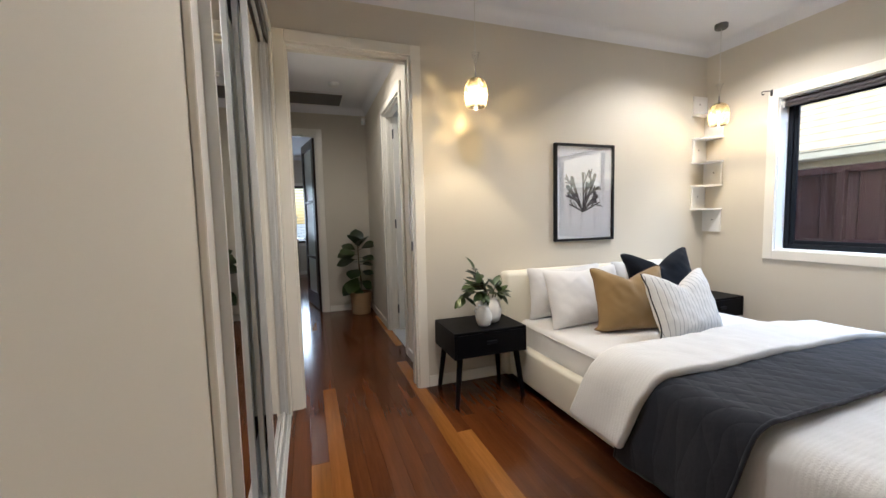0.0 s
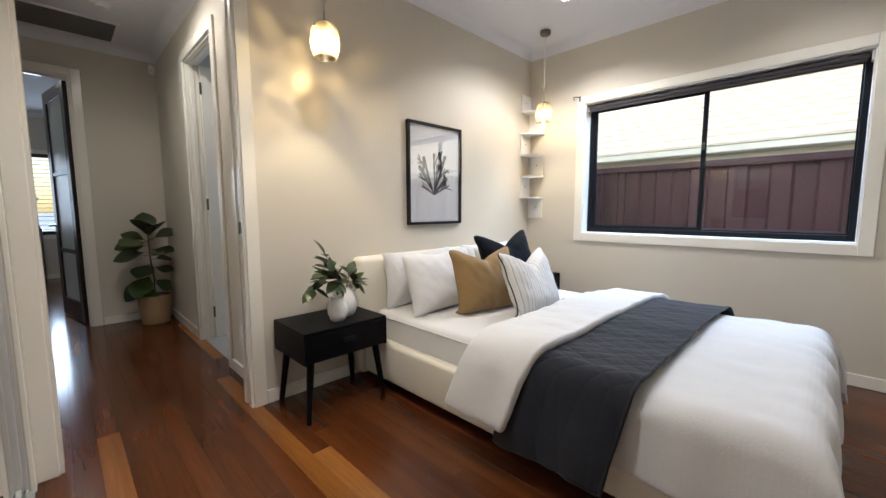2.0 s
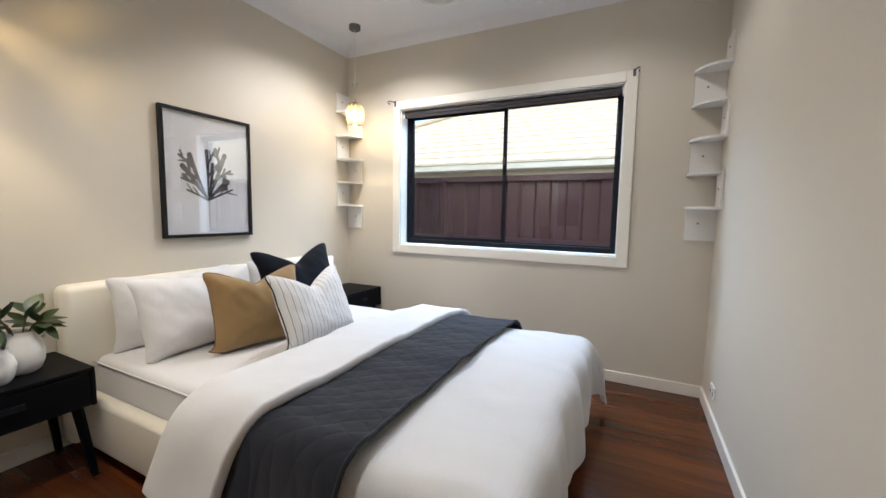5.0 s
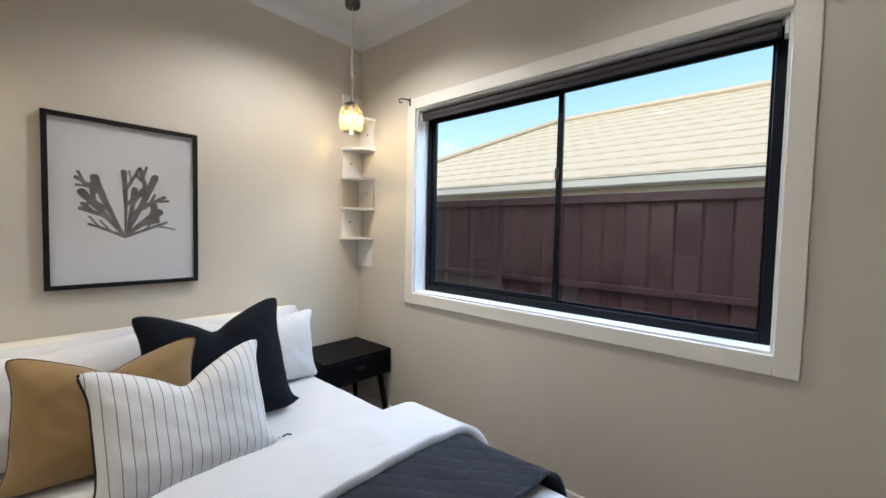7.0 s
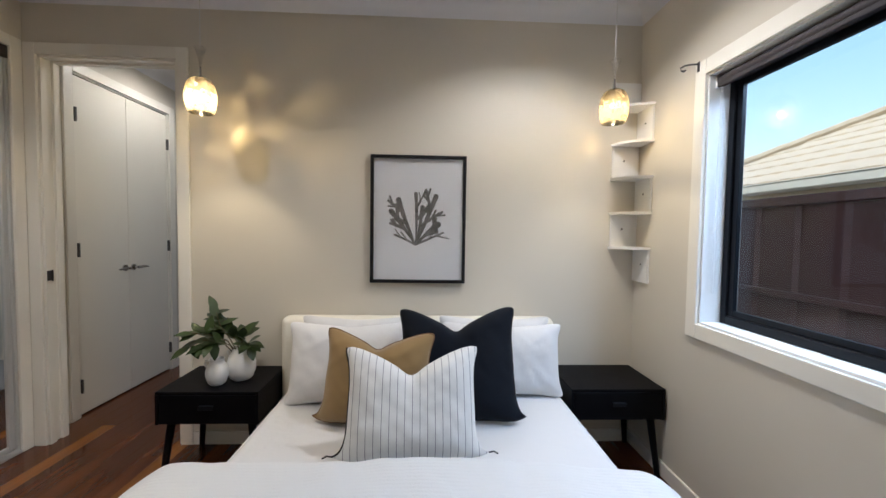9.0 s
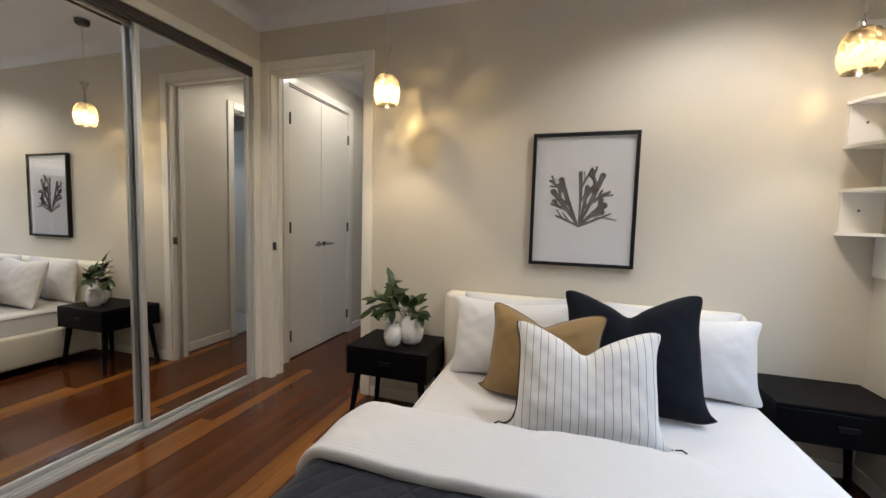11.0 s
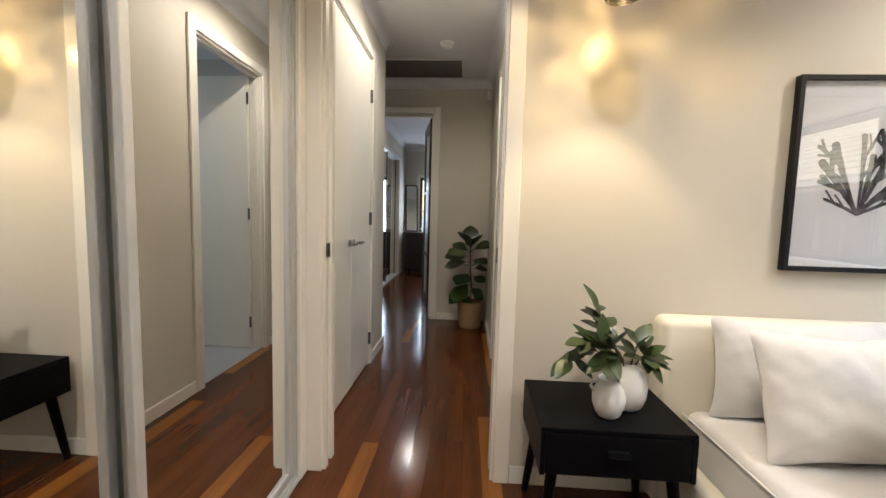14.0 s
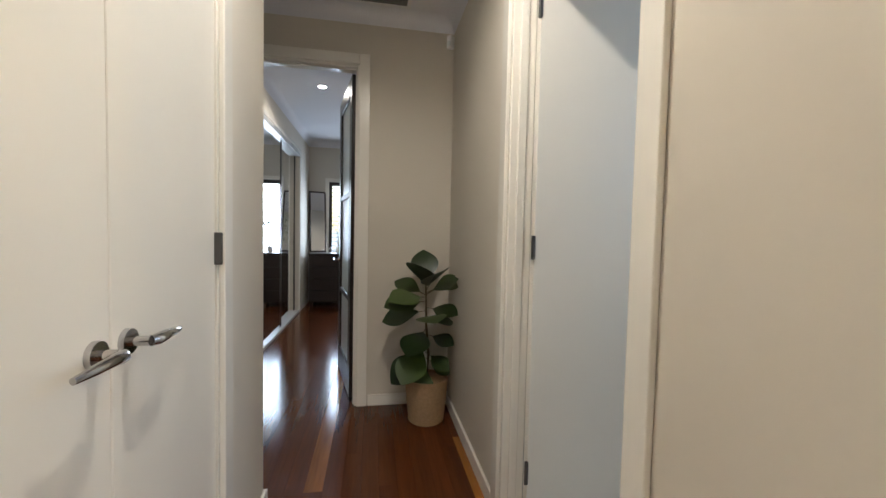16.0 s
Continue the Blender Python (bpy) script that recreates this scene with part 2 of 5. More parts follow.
struct("wall_far_room", boxes((FXL - T, FXL, HEND + T, FM0, 0, CEIL), (FXL - T, FXL, FM1, FY, 0, CEIL), (FXL - T, FXL, FM0, FM1, 2.42, CEIL), (FXL - T - 0.5, FXL - T - 0.4, FM0 - 0.1, FM1 + 0.1, 0, CEIL), (3.4, 3.5, HEND + T, FY, 0, CEIL),
       (FXL - T, FW0, FY, FY + T, 0, CEIL), (FW1, 3.5, FY, FY + T, 0, CEIL), (FW0, FW1, FY, FY + T, 0, 0.75), (FW0, FW1, FY, FY + T, 2.1, CEIL)), M_WALL)
struct("ceiling", boxes((XW - T, XE + 0.2, YS - T, HY, CEIL, CEIL + 0.05), (-1.9, 2.7, HY, HEND, CEIL, CEIL + 0.05), (FXL - T, 3.5, HEND, FY + T, CEIL, CEIL + 0.05)), M_CEIL)
# unseen slab added over the ceilings; its overhang keeps sun off the fence
struct("unseen_roof_slab", boxes((-2.6, XE + 0.75, YS - 0.9, FY + 0.9, CEIL + 0.06, CEIL + 0.3)), M_CEIL)


def cove(bm, a, b, inward, s=0.085):
    """A cove cornice along a wall from a to b, at the ceiling; inward points into the room."""
    a, b, w = Vector(a), Vector(b), Vector(inward)
    prof = [(0, 0), (0, -s)] + [(0.006 + (s - 0.006) * (1 - math.cos(k * math.pi / 10)), -s + s * math.sin(k * math.pi / 10)) for k in range(1, 6)]
    ends = []
    for p in (a, b):
        ends.append([bm.verts.new(p + w * u + Vector((0, 0, v))) for u, v in prof])
    n = len(prof)
    for i in range(n):
        bm.faces.new((ends[0][i], ends[0][(i + 1) % n], ends[1][(i + 1) % n], ends[1][i]))
    bm.faces.new(ends[0])
    bm.faces.new(list(reversed(ends[1])))
    return bm


_bm = bmesh.new()
cove(_bm, (XW, YH, CEIL), (XE, YH, CEIL), (0, -1, 0))
cove(_bm, (XE, YS, CEIL), (XE, YH, CEIL), (-1, 0, 0))
cove(_bm, (XW, YS, CEIL), (XE, YS, CEIL), (0, 1, 0))
cove(_bm, (XW, YS, CEIL), (XW, YH, CEIL), (1, 0, 0))
struct("trim", _bm, M_CEIL, "white cove cornice", smooth=True)
_bm = bmesh.new()
cove(_bm, (HXL, HY, CEIL), (HXL, HCOR, CEIL), (1, 0, 0))
cove(_bm, (HXR, HY, CEIL), (HXR, HEND, CEIL), (-1, 0, 0))
cove(_bm, (-1.8, HEND, CEIL), (HXR, HEND, CEIL), (0, -1, 0))
cove(_bm, (-1.8, HCOR, CEIL), (HXL, HCOR, CEIL), (0, 1, 0))
cove(_bm, (HXL, HY, CEIL), (HXR, HY, CEIL), (0, 1, 0))
cove(_bm, (FXL, HEND + T, CEIL), (FXL, FY, CEIL), (1, 0, 0))
cove(_bm, (FXL, FY, CEIL), (3.4, FY, CEIL), (0, -1, 0))
struct("trim", _bm, M_CEIL, "white cove cornice in the hall", smooth=True)

# skirting boards
SK = 0.082
_bm = bmesh.new()
for s in ((DX1 + 0.07, XE - 0.016, YH - 0.016, YH, 0, SK), (XE - 0.016, XE, YS, YH, 0, SK), (XW, XE - 0.016, YS, YS + 0.016, 0, SK), (XWL, XWL + 0.016, YS + 0.016, MY0 - 0.07, 0, SK),
          (HXR - 0.016, HXR, HY + 0.09, BY0 - 0.075, 0, SK), (HXR - 0.016, HXR, BY1 + 0.075, HEND - 0.016, 0, SK), (EX1 + 0.075, HXR, HEND - 0.016, HEND, 0, SK),
          (HXL, HXL + 0.016, 4.10, HCOR + 0.016, 0, SK), (-1.8, HXL, HCOR, HCOR + 0.016, 0, SK), (-1.8, EX0 - 0.075, HEND - 0.016, HEND, 0, SK),
          (FXL, FXL + 0.016, FM1 + 0.07, FY, 0, SK), (FXL + 0.016, 3.4, FY - 0.016, FY, 0, SK)):
    box(_bm, *s, bevel=0.003, seg=1)
struct("baseboard", _bm, M_TRIM, "cream gloss painted skirting board")


def architrave(name, axis, face, out, a0, a1, z1, z0=0.0, w=0.068, t=0.018, bottom=False, label="cream gloss painted architrave"):
    """Trim round an opening a0..a1 up to z1 in the wall plane at face; out is +1 or -1, the side it stands on."""
    bm = bmesh.new()
    specs = [(a0 - w, a0 + 0.004, z0 - (w if bottom else 0), z1 + w), (a1 - 0.004, a1 + w, z0 - (w if bottom else 0), z1 + w), (a0 + 0.004, a1 - 0.004, z1 - 0.004, z1 + w)]
    if bottom:
        specs.append((a0 + 0.004, a1 - 0.004, z0 - w, z0 + 0.004))
    for u0, u1, v0, v1 in specs:
        f0, f1 = sorted((face, face + out * t))
        if axis == "y":
            box(bm, u0, u1, f0, f1, v0, v1, bevel=0.004, seg=2)
        else:
            box(bm, f0, f1, u0, u1, v0, v1, bevel=0.004, seg=2)
    return struct("trim", bm, M_TRIM, label)


def jamb(axis, a0, a1, f0, f1, z1, t=0.02, stop=None):
    """Lining of a doorway a0..a1 through a wall f0..f1, with door stops."""
    bm = bmesh.new()
    sp = [(a0, a0 + t, f0, f1, 0, z1), (a1 - t, a1, f0, f1, 0, z1), (a0 + t, a1 - t, f0, f1, z1 - t, z1)]
    if stop is not None:
        sp += [(a0 + t, a0 + t + 0.012, stop, stop + 0.035, 0, z1 - t), (a1 - t - 0.012, a1 - t, stop, stop + 0.035, 0, z1 - t), (a0 + t, a1 - t, stop, stop + 0.035, z1 - t - 0.012, z1 - t)]
    for s in sp:
        if axis == "y":
            box(bm, *s, bevel=0.002, seg=1)
        else:
            box(bm, s[2], s[3], s[0], s[1], s[4], s[5], bevel=0.002, seg=1)
    return struct("door_frame", bm, M_TRIM, "cream gloss painted door lining")


# bedroom doorway, lined for a cavity slider
architrave("trim", "y", YH, -1, DX0, DX1, DH - 0.003)
architrave("trim", "y", HY, 1, DX0, DX1, DH - 0.003)
struct("door_frame", boxes((DX0, DX0 + 0.018, YH, YH + 0.038, 0, DH), (DX0, DX0 + 0.018, YH + 0.082, HY, 0, DH), (DX0 - 0.01, DX0 + 0.002, YH + 0.038, YH + 0.082, 0, DH),
       (DX1 - 0.018, DX1, YH, YH + 0.038, 0, DH), (DX1 - 0.018, DX1, YH + 0.082, HY, 0, DH), (DX0, DX1, YH, YH + 0.038, DH - 0.018, DH), (DX0, DX1, YH + 0.082, HY, DH - 0.018, DH), (DX0, DX1, YH + 0.038, YH + 0.082, DH - 0.003, DH + 0.04)), M_TRIM, "cream painted lining of the sliding door")
struct("trim", boxes((DX0 + 0.0185, DX0 + 0.021, YH + 0.004, YH + 0.032, 1.03, 1.092), (DX1 - 0.021, DX1 - 0.0185, YH + 0.004, YH + 0.032, 1.03, 1.092), (DX0 + 0.019, DX0 + 0.024, YH + 0.034, YH + 0.040, 1.025, 1.095), (DX1 - 0.024, DX1 - 0.019, YH + 0.034, YH + 0.040, 1.025, 1.095)), M_STEEL, "steel strike plates of the sliding door")
# bathroom doorway
architrave("trim", "x", HXR, -1, BY0, BY1, BH)
jamb("x", BY0, BY1, HXR, HXR + 0.1, BH, stop=HXR + 0.03)
# end doorway
architrave("trim", "y", HEND, -1, EX0, EX1, EH)
architrave("trim", "y", HEND + T, 1, EX0, EX1, EH)
jamb("y", EX0, EX1, HEND, HEND + T, EH, stop=HEND + 0.03)
# linen cupboard
LY0, LY1 = 3.03, 4.03
architrave("trim", "x", HXL, 1, LY0, LY1, LH)
# wardrobe surround
struct("trim", boxes((XW - 0.045, XW - 0.027, MY0 - 0.062, MY0 + 0.004, 0, MZ + 0.062), (XW, XW + 0.018, MY1 - 0.004, MY1 + 0.062, 0, MZ + 0.062), (XW, XW + 0.018, MY0 + 0.004, MY1 - 0.004, MZ - 0.004, MZ + 0.062), bevel=0.004), M_TRIM, "cream gloss painted wardrobe architrave")
# window surround
architrave("trim", "x", XE, -1, WY0, WY1, WZ1, WZ0, w=0.07, bottom=True, label="white painted window architrave")


M_SILL = mat("white_reveal_paint", (0.82, 0.82, 0.80), 0.4)


def window():
    w = tagged(new("window_1"), "black aluminium sliding window with white reveal", kind="structure")
    f0, f1 = XE + 0.10, XE + 0.16
    part("window_reveal", boxes((XE, f0, WY0, WY0 + 0.014, WZ0, WZ1), (XE, f0, WY1 - 0.014, WY1, WZ0, WZ1), (XE, f0, WY0 + 0.014, WY1 - 0.014, WZ0, WZ0 + 0.014), (XE, f0, WY0 + 0.014, WY1 - 0.014, WZ1 - 0.014, WZ1)), M_SILL, w)
    a, b, c, d = WY0 + 0.014, WY1 - 0.014, WZ0 + 0.014, WZ1 - 0.014
    part("window_frame", boxes((f0, f1, a, a + 0.035, c, d), (f0, f1, b - 0.035, b, c, d), (f0, f1, a + 0.035, b - 0.035, c, c + 0.04), (f0, f1, a + 0.035, b - 0.035, d - 0.035, d), bevel=0.003, seg=1), M_BLACKAL, w)
    mid = 1.13
    for nm, y0, y1, x in (("sliding_sash", mid - 0.02, b - 0.035, f0 + 0.012), ("fixed_sash", a + 0.035, mid + 0.02, f0 + 0.036)):
        z0, z1, s = c + 0.04, d - 0.035, 0.03
        q, h = (s, s) if nm == "sliding_sash" else (0.010, 0.012)
        sash = part(nm, boxes((x, x + 0.02, y0, y0 + q, z0, z1), (x, x + 0.02, y1 - s, y1, z0, z1), (x, x + 0.02, y0 + q, y1 - s, z0, z0 + h), (x, x + 0.02, y0 + q, y1 - s, z1 - h, z1), bevel=0.002, seg=1), M_BLACKAL, w)
        p = part("pane", boxes((x + 0.008, x + 0.012, y0 + q - 0.004, y1 - s + 0.004, z0 + h - 0.004, z1 - h + 0.004)), M_GLASS, sash)
        p.visible_shadow = False
    part("latch", boxes((f0 - 0.004, f0 + 0.011, mid - 0.010, mid + 0.010, 1.635, 1.695), (f0 - 0.016, f0 - 0.004, mid - 0.005, mid + 0.005, 1.65, 1.68), bevel=0.002, seg=1), M_STEEL, w, "small steel sash latch")
    return w


window()


def small_window():
    w = tagged(new("window_2"), "small frosted bathroom window in a black frame", kind="structure")
    part("window_frame", boxes((2.66, 2.70, 3.55, 3.59, 1.5, 2.1), (2.66, 2.70, 4.21, 4.25, 1.5, 2.1), (2.66, 2.70, 3.59, 4.21, 1.5, 1.54), (2.66, 2.70, 3.59, 4.21, 2.06, 2.1), bevel=0.002, seg=1), M_BLACKAL, w)
    part("pane", boxes((2.678, 2.683, 3.585, 4.215, 1.535, 2.065)), M_FROST, w)
    return w


small_window()


def wardrobe():
    w = thing("mirrored_wardrobe", "built-in wardrobe with two sliding mirror doors in silver frames", "wardrobe", (XW, MY0, 0))
    L = MY1 - MY0
    part("bottom_track", boxes((-0.10, 0.012, 0.0, L, 0, 0.012), (-0.012, -0.004, 0.0, L, 0.012, 0.03), (-0.055, -0.047, 0.0, L, 0.012, 0.03), (0.006, 0.012, 0, L, 0.012, 0.02), bevel=0.001, seg=1), M_SILVER, w)
    part("top_track", boxes((-0.10, 0.0, 0.0, L, MZ - 0.055, MZ - 0.004), (-0.012, -0.001, 0, L, MZ - 0.075, MZ - 0.055), bevel=0.001, seg=1), M_STEEL, w)
    for y0 in (0.0, L - 0.014):
        part("side_channel", boxes((-0.10, -0.004, y0, y0 + 0.014, 0.03, MZ - 0.055)), M_SILVER, w)
    for x, y0, y1 in ((-0.068, 0.014, L / 2 + 0.04), (-0.03, L / 2 - 0.012, L - 0.014)):
        door = part("door", boxes((x - 0.012, x + 0.014, y0, y0 + 0.028, 0.03, MZ - 0.06), (x - 0.012, x + 0.014, y1 - 0.028, y1, 0.03, MZ - 0.06),
                    (x - 0.010, x + 0.010, y0 + 0.028, y1 - 0.028, 0.03, 0.055), (x - 0.010, x + 0.010, y0 + 0.028, y1 - 0.028, MZ - 0.085, MZ - 0.06), bevel=0.004, seg=2), M_SILVER, w, "silver aluminium door frame")
        part("mirror", boxes((x - 0.002, x + 0.002, y0 + 0.028, y1 - 0.028, 0.055, MZ - 0.085)), M_MIRROR, door, "clear floor-length mirror")
    return w


wardrobe()


def hinge(parent, m, h=0.10):
    bm = bmesh.new()
    cyl(bm, (0, 0, -h / 2), (0, 0, h / 2), 0.0075, n=12)
    box(bm, -0.03, 0.0, 0.001, 0.004, -h / 2, h / 2)
    box(bm, 0.0, 0.03, 0.001, 0.004, -h / 2, h / 2)
    ob = part("hinge", bm, M_STEEL, parent, "brushed steel hinge")
    ob.matrix_basis = m
    return ob


def lever(parent, m, flip=1):
    bm = bmesh.new()
    cyl(bm, (0, 0, 0), (0, 0, 0.010), 0.026, 0.025, n=28)
    cyl(bm, (0, 0, 0.010), (0, 0, 0.045), 0.010, n=16)
    tube([(0, 0, 0.045), (flip * 0.012, 0, 0.052), (flip * 0.04, 0.002, 0.054), (flip * 0.08, 0.0, 0.052), (flip * 0.115, -0.004, 0.045)], [0.011, 0.012, 0.011, 0.009, 0.006], n=14, bm=bm)
    ob = part("door_handle", bm, M_CHROME, parent, "chrome lever handle", smooth=True)
    ob.matrix_basis = m
    return ob


def linen():
    d = tagged(new("door_1"), "pair of flush cream cupboard doors, closed", kind="structure")
    x = HXL - 0.006
    mid = (LY0 + LY1) / 2
    part("door_frame", boxes((HXL - 0.10, HXL, LY0, LY0 + 0.016, 0, LH), (HXL - 0.10, HXL, LY1 - 0.016, LY1, 0, LH), (HXL - 0.10, HXL, LY0 + 0.016, LY1 - 0.016, LH - 0.016, LH)), M_TRIM, d)
    for y0, y1, s in ((LY0 + 0.018, mid - 0.0015, -1), (mid + 0.0015, LY1 - 0.018, 1)):
        leaf = part("door_leaf", boxes((x - 0.036, x, y0, y1, 0.012, LH - 0.02), bevel=0.002, seg=1), M_DOOR, d, "flush cream painted leaf")
        lever(leaf, Matrix.Translation((x, mid + s * 0.045, 1.035)) @ Euler((radians(90), 0, radians(90))).to_matrix().to_4x4(), flip=s)
        for z in (0.22, 1.20, 2.15):
            hy = y0 + 0.001 if s < 0 else y1 - 0.001
            part("hinge", boxes((x - 0.002, x + 0.022, hy - 0.001 - s * 0.004, hy + 0.009 - s * 0.004, z - 0.05, z + 0.05), bevel=0.003, seg=2), M_STEEL, leaf, "brushed steel hinge")
    return d


linen()


def bathroom_door():
    d = tagged(new("door_2"), "flush white bathroom door standing open", kind="structure")
    d.matrix_basis = pose(HXR + 0.10, BY1 - 0.022, 0, 0, 0, 2)
    leaf = part("door_leaf", boxes((0.0, 0.78, -0.036, 0.0, 0.012, BH - 0.022), bevel=0.002, seg=1), M_DOOR, d)
    for z in (0.25, 1.21, 2.19):
        part("hinge", boxes((-0.012, 0.004, -0.044, -0.030, z - 0.05, z + 0.05), bevel=0.004, seg=2), M_STEEL, d, "brushed steel hinge")
    return d


bathroom_door()


def glass_door():
    d = tagged(new("door_3"), "dark timber door with frosted glass panels, standing open", kind="structure")
    d.matrix_basis = pose(EX1 - 0.022, HEND + T, 0, 0, 0, 101)
    W, H, s = 0.77, EH - 0.025, 0.11
    part("door_leaf", boxes((0, s, 0, 0.04, 0.01, H), (W - s, W, 0, 0.04, 0.01, H), (s, W - s, 0, 0.04, 0.01, 0.22), (s, W - s, 0, 0.04, H - 0.12, H), (s, W - s, 0.002, 0.038, 0.72, 0.76), (s, W - s, 0.002, 0.038, 1.52, 1.56), bevel=0.003, seg=1), M_DARKWOOD, d)
    for z0, z1 in ((0.22, 0.72), (0.76, 1.52), (1.56, H - 0.12)):
        part("pane", boxes((s - 0.005, W - s + 0.005, 0.016, 0.024, z0 - 0.005, z1 + 0.005)), M_FROST, d, "frosted glass panel")
    for s, y in ((1, 0.04), (-1, 0.0)):
        lever(d, Matrix.Translation((W - 0.055, y, 1.0)) @ Euler((radians(-90 * s), 0, 0)).to_matrix().to_4x4(), flip=-1)
    return d


glass_door()

# ---- outside ----
struct("ground", boxes((-300, 300, -300, 300, -0.35, -0.25)), M_GROUND, "paving and earth around the house")
FX = 5.04


def fence():
    f = thing("fence", "dark red-brown steel panel fence with rails and posts", "fence", (FX, 2.31, -0.25))
    H = 1.93

    def sheet(y0, y1):
        bm = bmesh.new()
        pat = [(0, 0), (0.15, 0), (0.172, 0.032), (0.325, 0.032), (0.347, 0)]
        pts, y = [], y0
        while y < y1:
            for dy, dx in pat[:-1]:
                if y + dy < y1:
                    pts.append((y + dy, dx))
            y += 0.347
        pts.append((y1, 0))
        n = len(pts)
        vs = [[bm.verts.new((dx + o, yy, z)) for z in (0.05, H - 0.05)] for o in (0, 0.004) for yy, dx in pts]
        for o in (0, n):
            for i in range(n - 1):
                bm.faces.new((vs[o + i][0], vs[o + i + 1][0], vs[o + i + 1][1], vs[o + i][1]))
        for i in range(n - 1):
            bm.faces.new((vs[i][1], vs[i + 1][1], vs[n + i + 1][1], vs[n + i][1]))
        return bm
    for k in range(-5, 6):
        y0 = k * 2.38
        part("fence_sheet", sheet(y0 + 0.03, y0 + 2.35), M_FENCE, f)
        part("fence_post", boxes((-0.062, 0.05, y0 - 0.032, y0 + 0.032, -0.05, H - 0.045), bevel=0.003, seg=1), M_FENCE, f)
        part("top_rail", boxes((-0.034, 0.05, y0 - 0.03, y0 + 2.35, H - 0.07, H), bevel=0.005, seg=2), M_FENCE, f)
        part("middle_rail", boxes((-0.038, -0.002, y0 + 0.03, y0 + 2.35, 1.15, 1.20), bevel=0.004, seg=1), M_FENCE, f)
        part("bottom_rail", boxes((-0.034, 0.05, y0 + 0.03, y0 + 2.35, 0.0, 0.06), bevel=0.004, seg=1), M_FENCE, f)
    return f


fence()
M_ROOF = mat("roof_tile", (0.55, 0.42, 0.26), 0.8, vary=0.15, scale=8, bump=0.3, bscale=40)
M_GUTTER = mat("cream_gutter", (0.62, 0.55, 0.40), 0.35)
M_FASCIA = mat("cream_fascia", (0.72, 0.60, 0.38), 0.5)
M_BRICK = mat("rendered_wall", (0.45, 0.38, 0.30), 0.85, vary=0.1)


def neighbour():
    h = thing("neighbour_house", "single-storey house with pale concrete tile roof and cream gutter", "house", (6.70, 7.7, -0.25))
    part("wall", boxes((0.55, 8, -16, -0.5, 0, 2.2)), M_BRICK, h)
    part("fascia", boxes((0.14, 0.16, -16, -0.1, 2.10, 2.30)), M_FASCIA, h)
    part("eave", boxes((0.16, 0.55, -16, -0.1, 2.11, 2.13)), M_FASCIA, h)
    bm = bmesh.new()
    prof = [(0.138, 2.19), (0.03, 2.19), (0.0, 2.215), (0.0, 2.30), (-0.012, 2.315), (0.0, 2.322), (0.010, 2.31), (0.012, 2.225), (0.035, 2.205), (0.138, 2.205)]
    ends = [[bm.verts.new((u, y, v)) for u, v in prof] for y in (-16, 0)]
    n = len(prof)
    for i in range(n):
        bm.faces.new((ends[0][i], ends[0][(i + 1) % n], ends[1][(i + 1) % n], ends[1][i]))
    bm.faces.new(ends[0]), bm.faces.new(ends[1])
    part("gutter", bm, M_GUTTER, h)
    bm = bmesh.new()
    slope, run, course = 0.515, 3.55, 0.30
    k = 0
    while k * course < run:
        u0, u1 = k * course, min((k + 1) * course + 0.02, run)
        z0, z1 = 2.335 + u0 * slope, 2.315 + u1 * slope
        ya, yb = -16.0, -u0
        m = int((yb - ya) / 0.075)
        top, bot, low = [], [], []
        for i in range(m + 1):
            y = ya + i * (yb - ya) / m
            wv = 0.012 * abs(math.sin((y + (k % 2) * 0.15) * math.pi / 0.30))
            top.append(bm.verts.new((u1, min(y, -u1), z1 + wv)))
            bot.append(bm.verts.new((u0, y, z0 + wv)))
            low.append(bm.verts.new((u0 + 0.005, y, z0 - 0.035)))
        for i in range(m):
            bm.faces.new((bot[i], bot[i + 1], top[i + 1], top[i]))
            bm.faces.new((low[i], low[i + 1], bot[i + 1], bot[i]))
        k += 1
    part("roof", bm, M_ROOF, h, kind="stuff")
    bm = bmesh.new()
    R0 = run
    zt, zb = 2.31 + R0 * slope, 2.30
    v = [bm.verts.new(p) for p in ((0, 0, zb), (2 * R0, 0, zb), (R0, -R0, zt), (R0, -16, zt), (2 * R0, -16, zb), (0, -16, zb))]
    bm.faces.new((v[0], v[1], v[2]))
    bm.faces.new((v[1], v[4], v[3], v[2]))
    bm.faces.new((v[5], v[0], v[2], v[3]))
    part("roof_back", bm, M_ROOF, h)
    k, L = 0, math.hypot(R0, R0)
    while k * 0.36 < 12:
        y = -R0 - k * 0.36
        part("ridge_tile", tube([(R0, y, zt + 0.03), (R0, y - 0.38, zt + 0.045)], 0.075, n=8), M_ROOF, h)
        k += 1
    for k in range(13):
        q0, q1 = k / 13, (k + 1.1) / 13
        part("hip_tile", tube([(q0 * R0, -q0 * R0, 2.33 + q0 * R0 * slope + 0.02), (q1 * R0, -q1 * R0, 2.33 + q1 * R0 * slope + 0.035)], 0.07, n=8), M_ROOF, h)
    return h


neighbour()

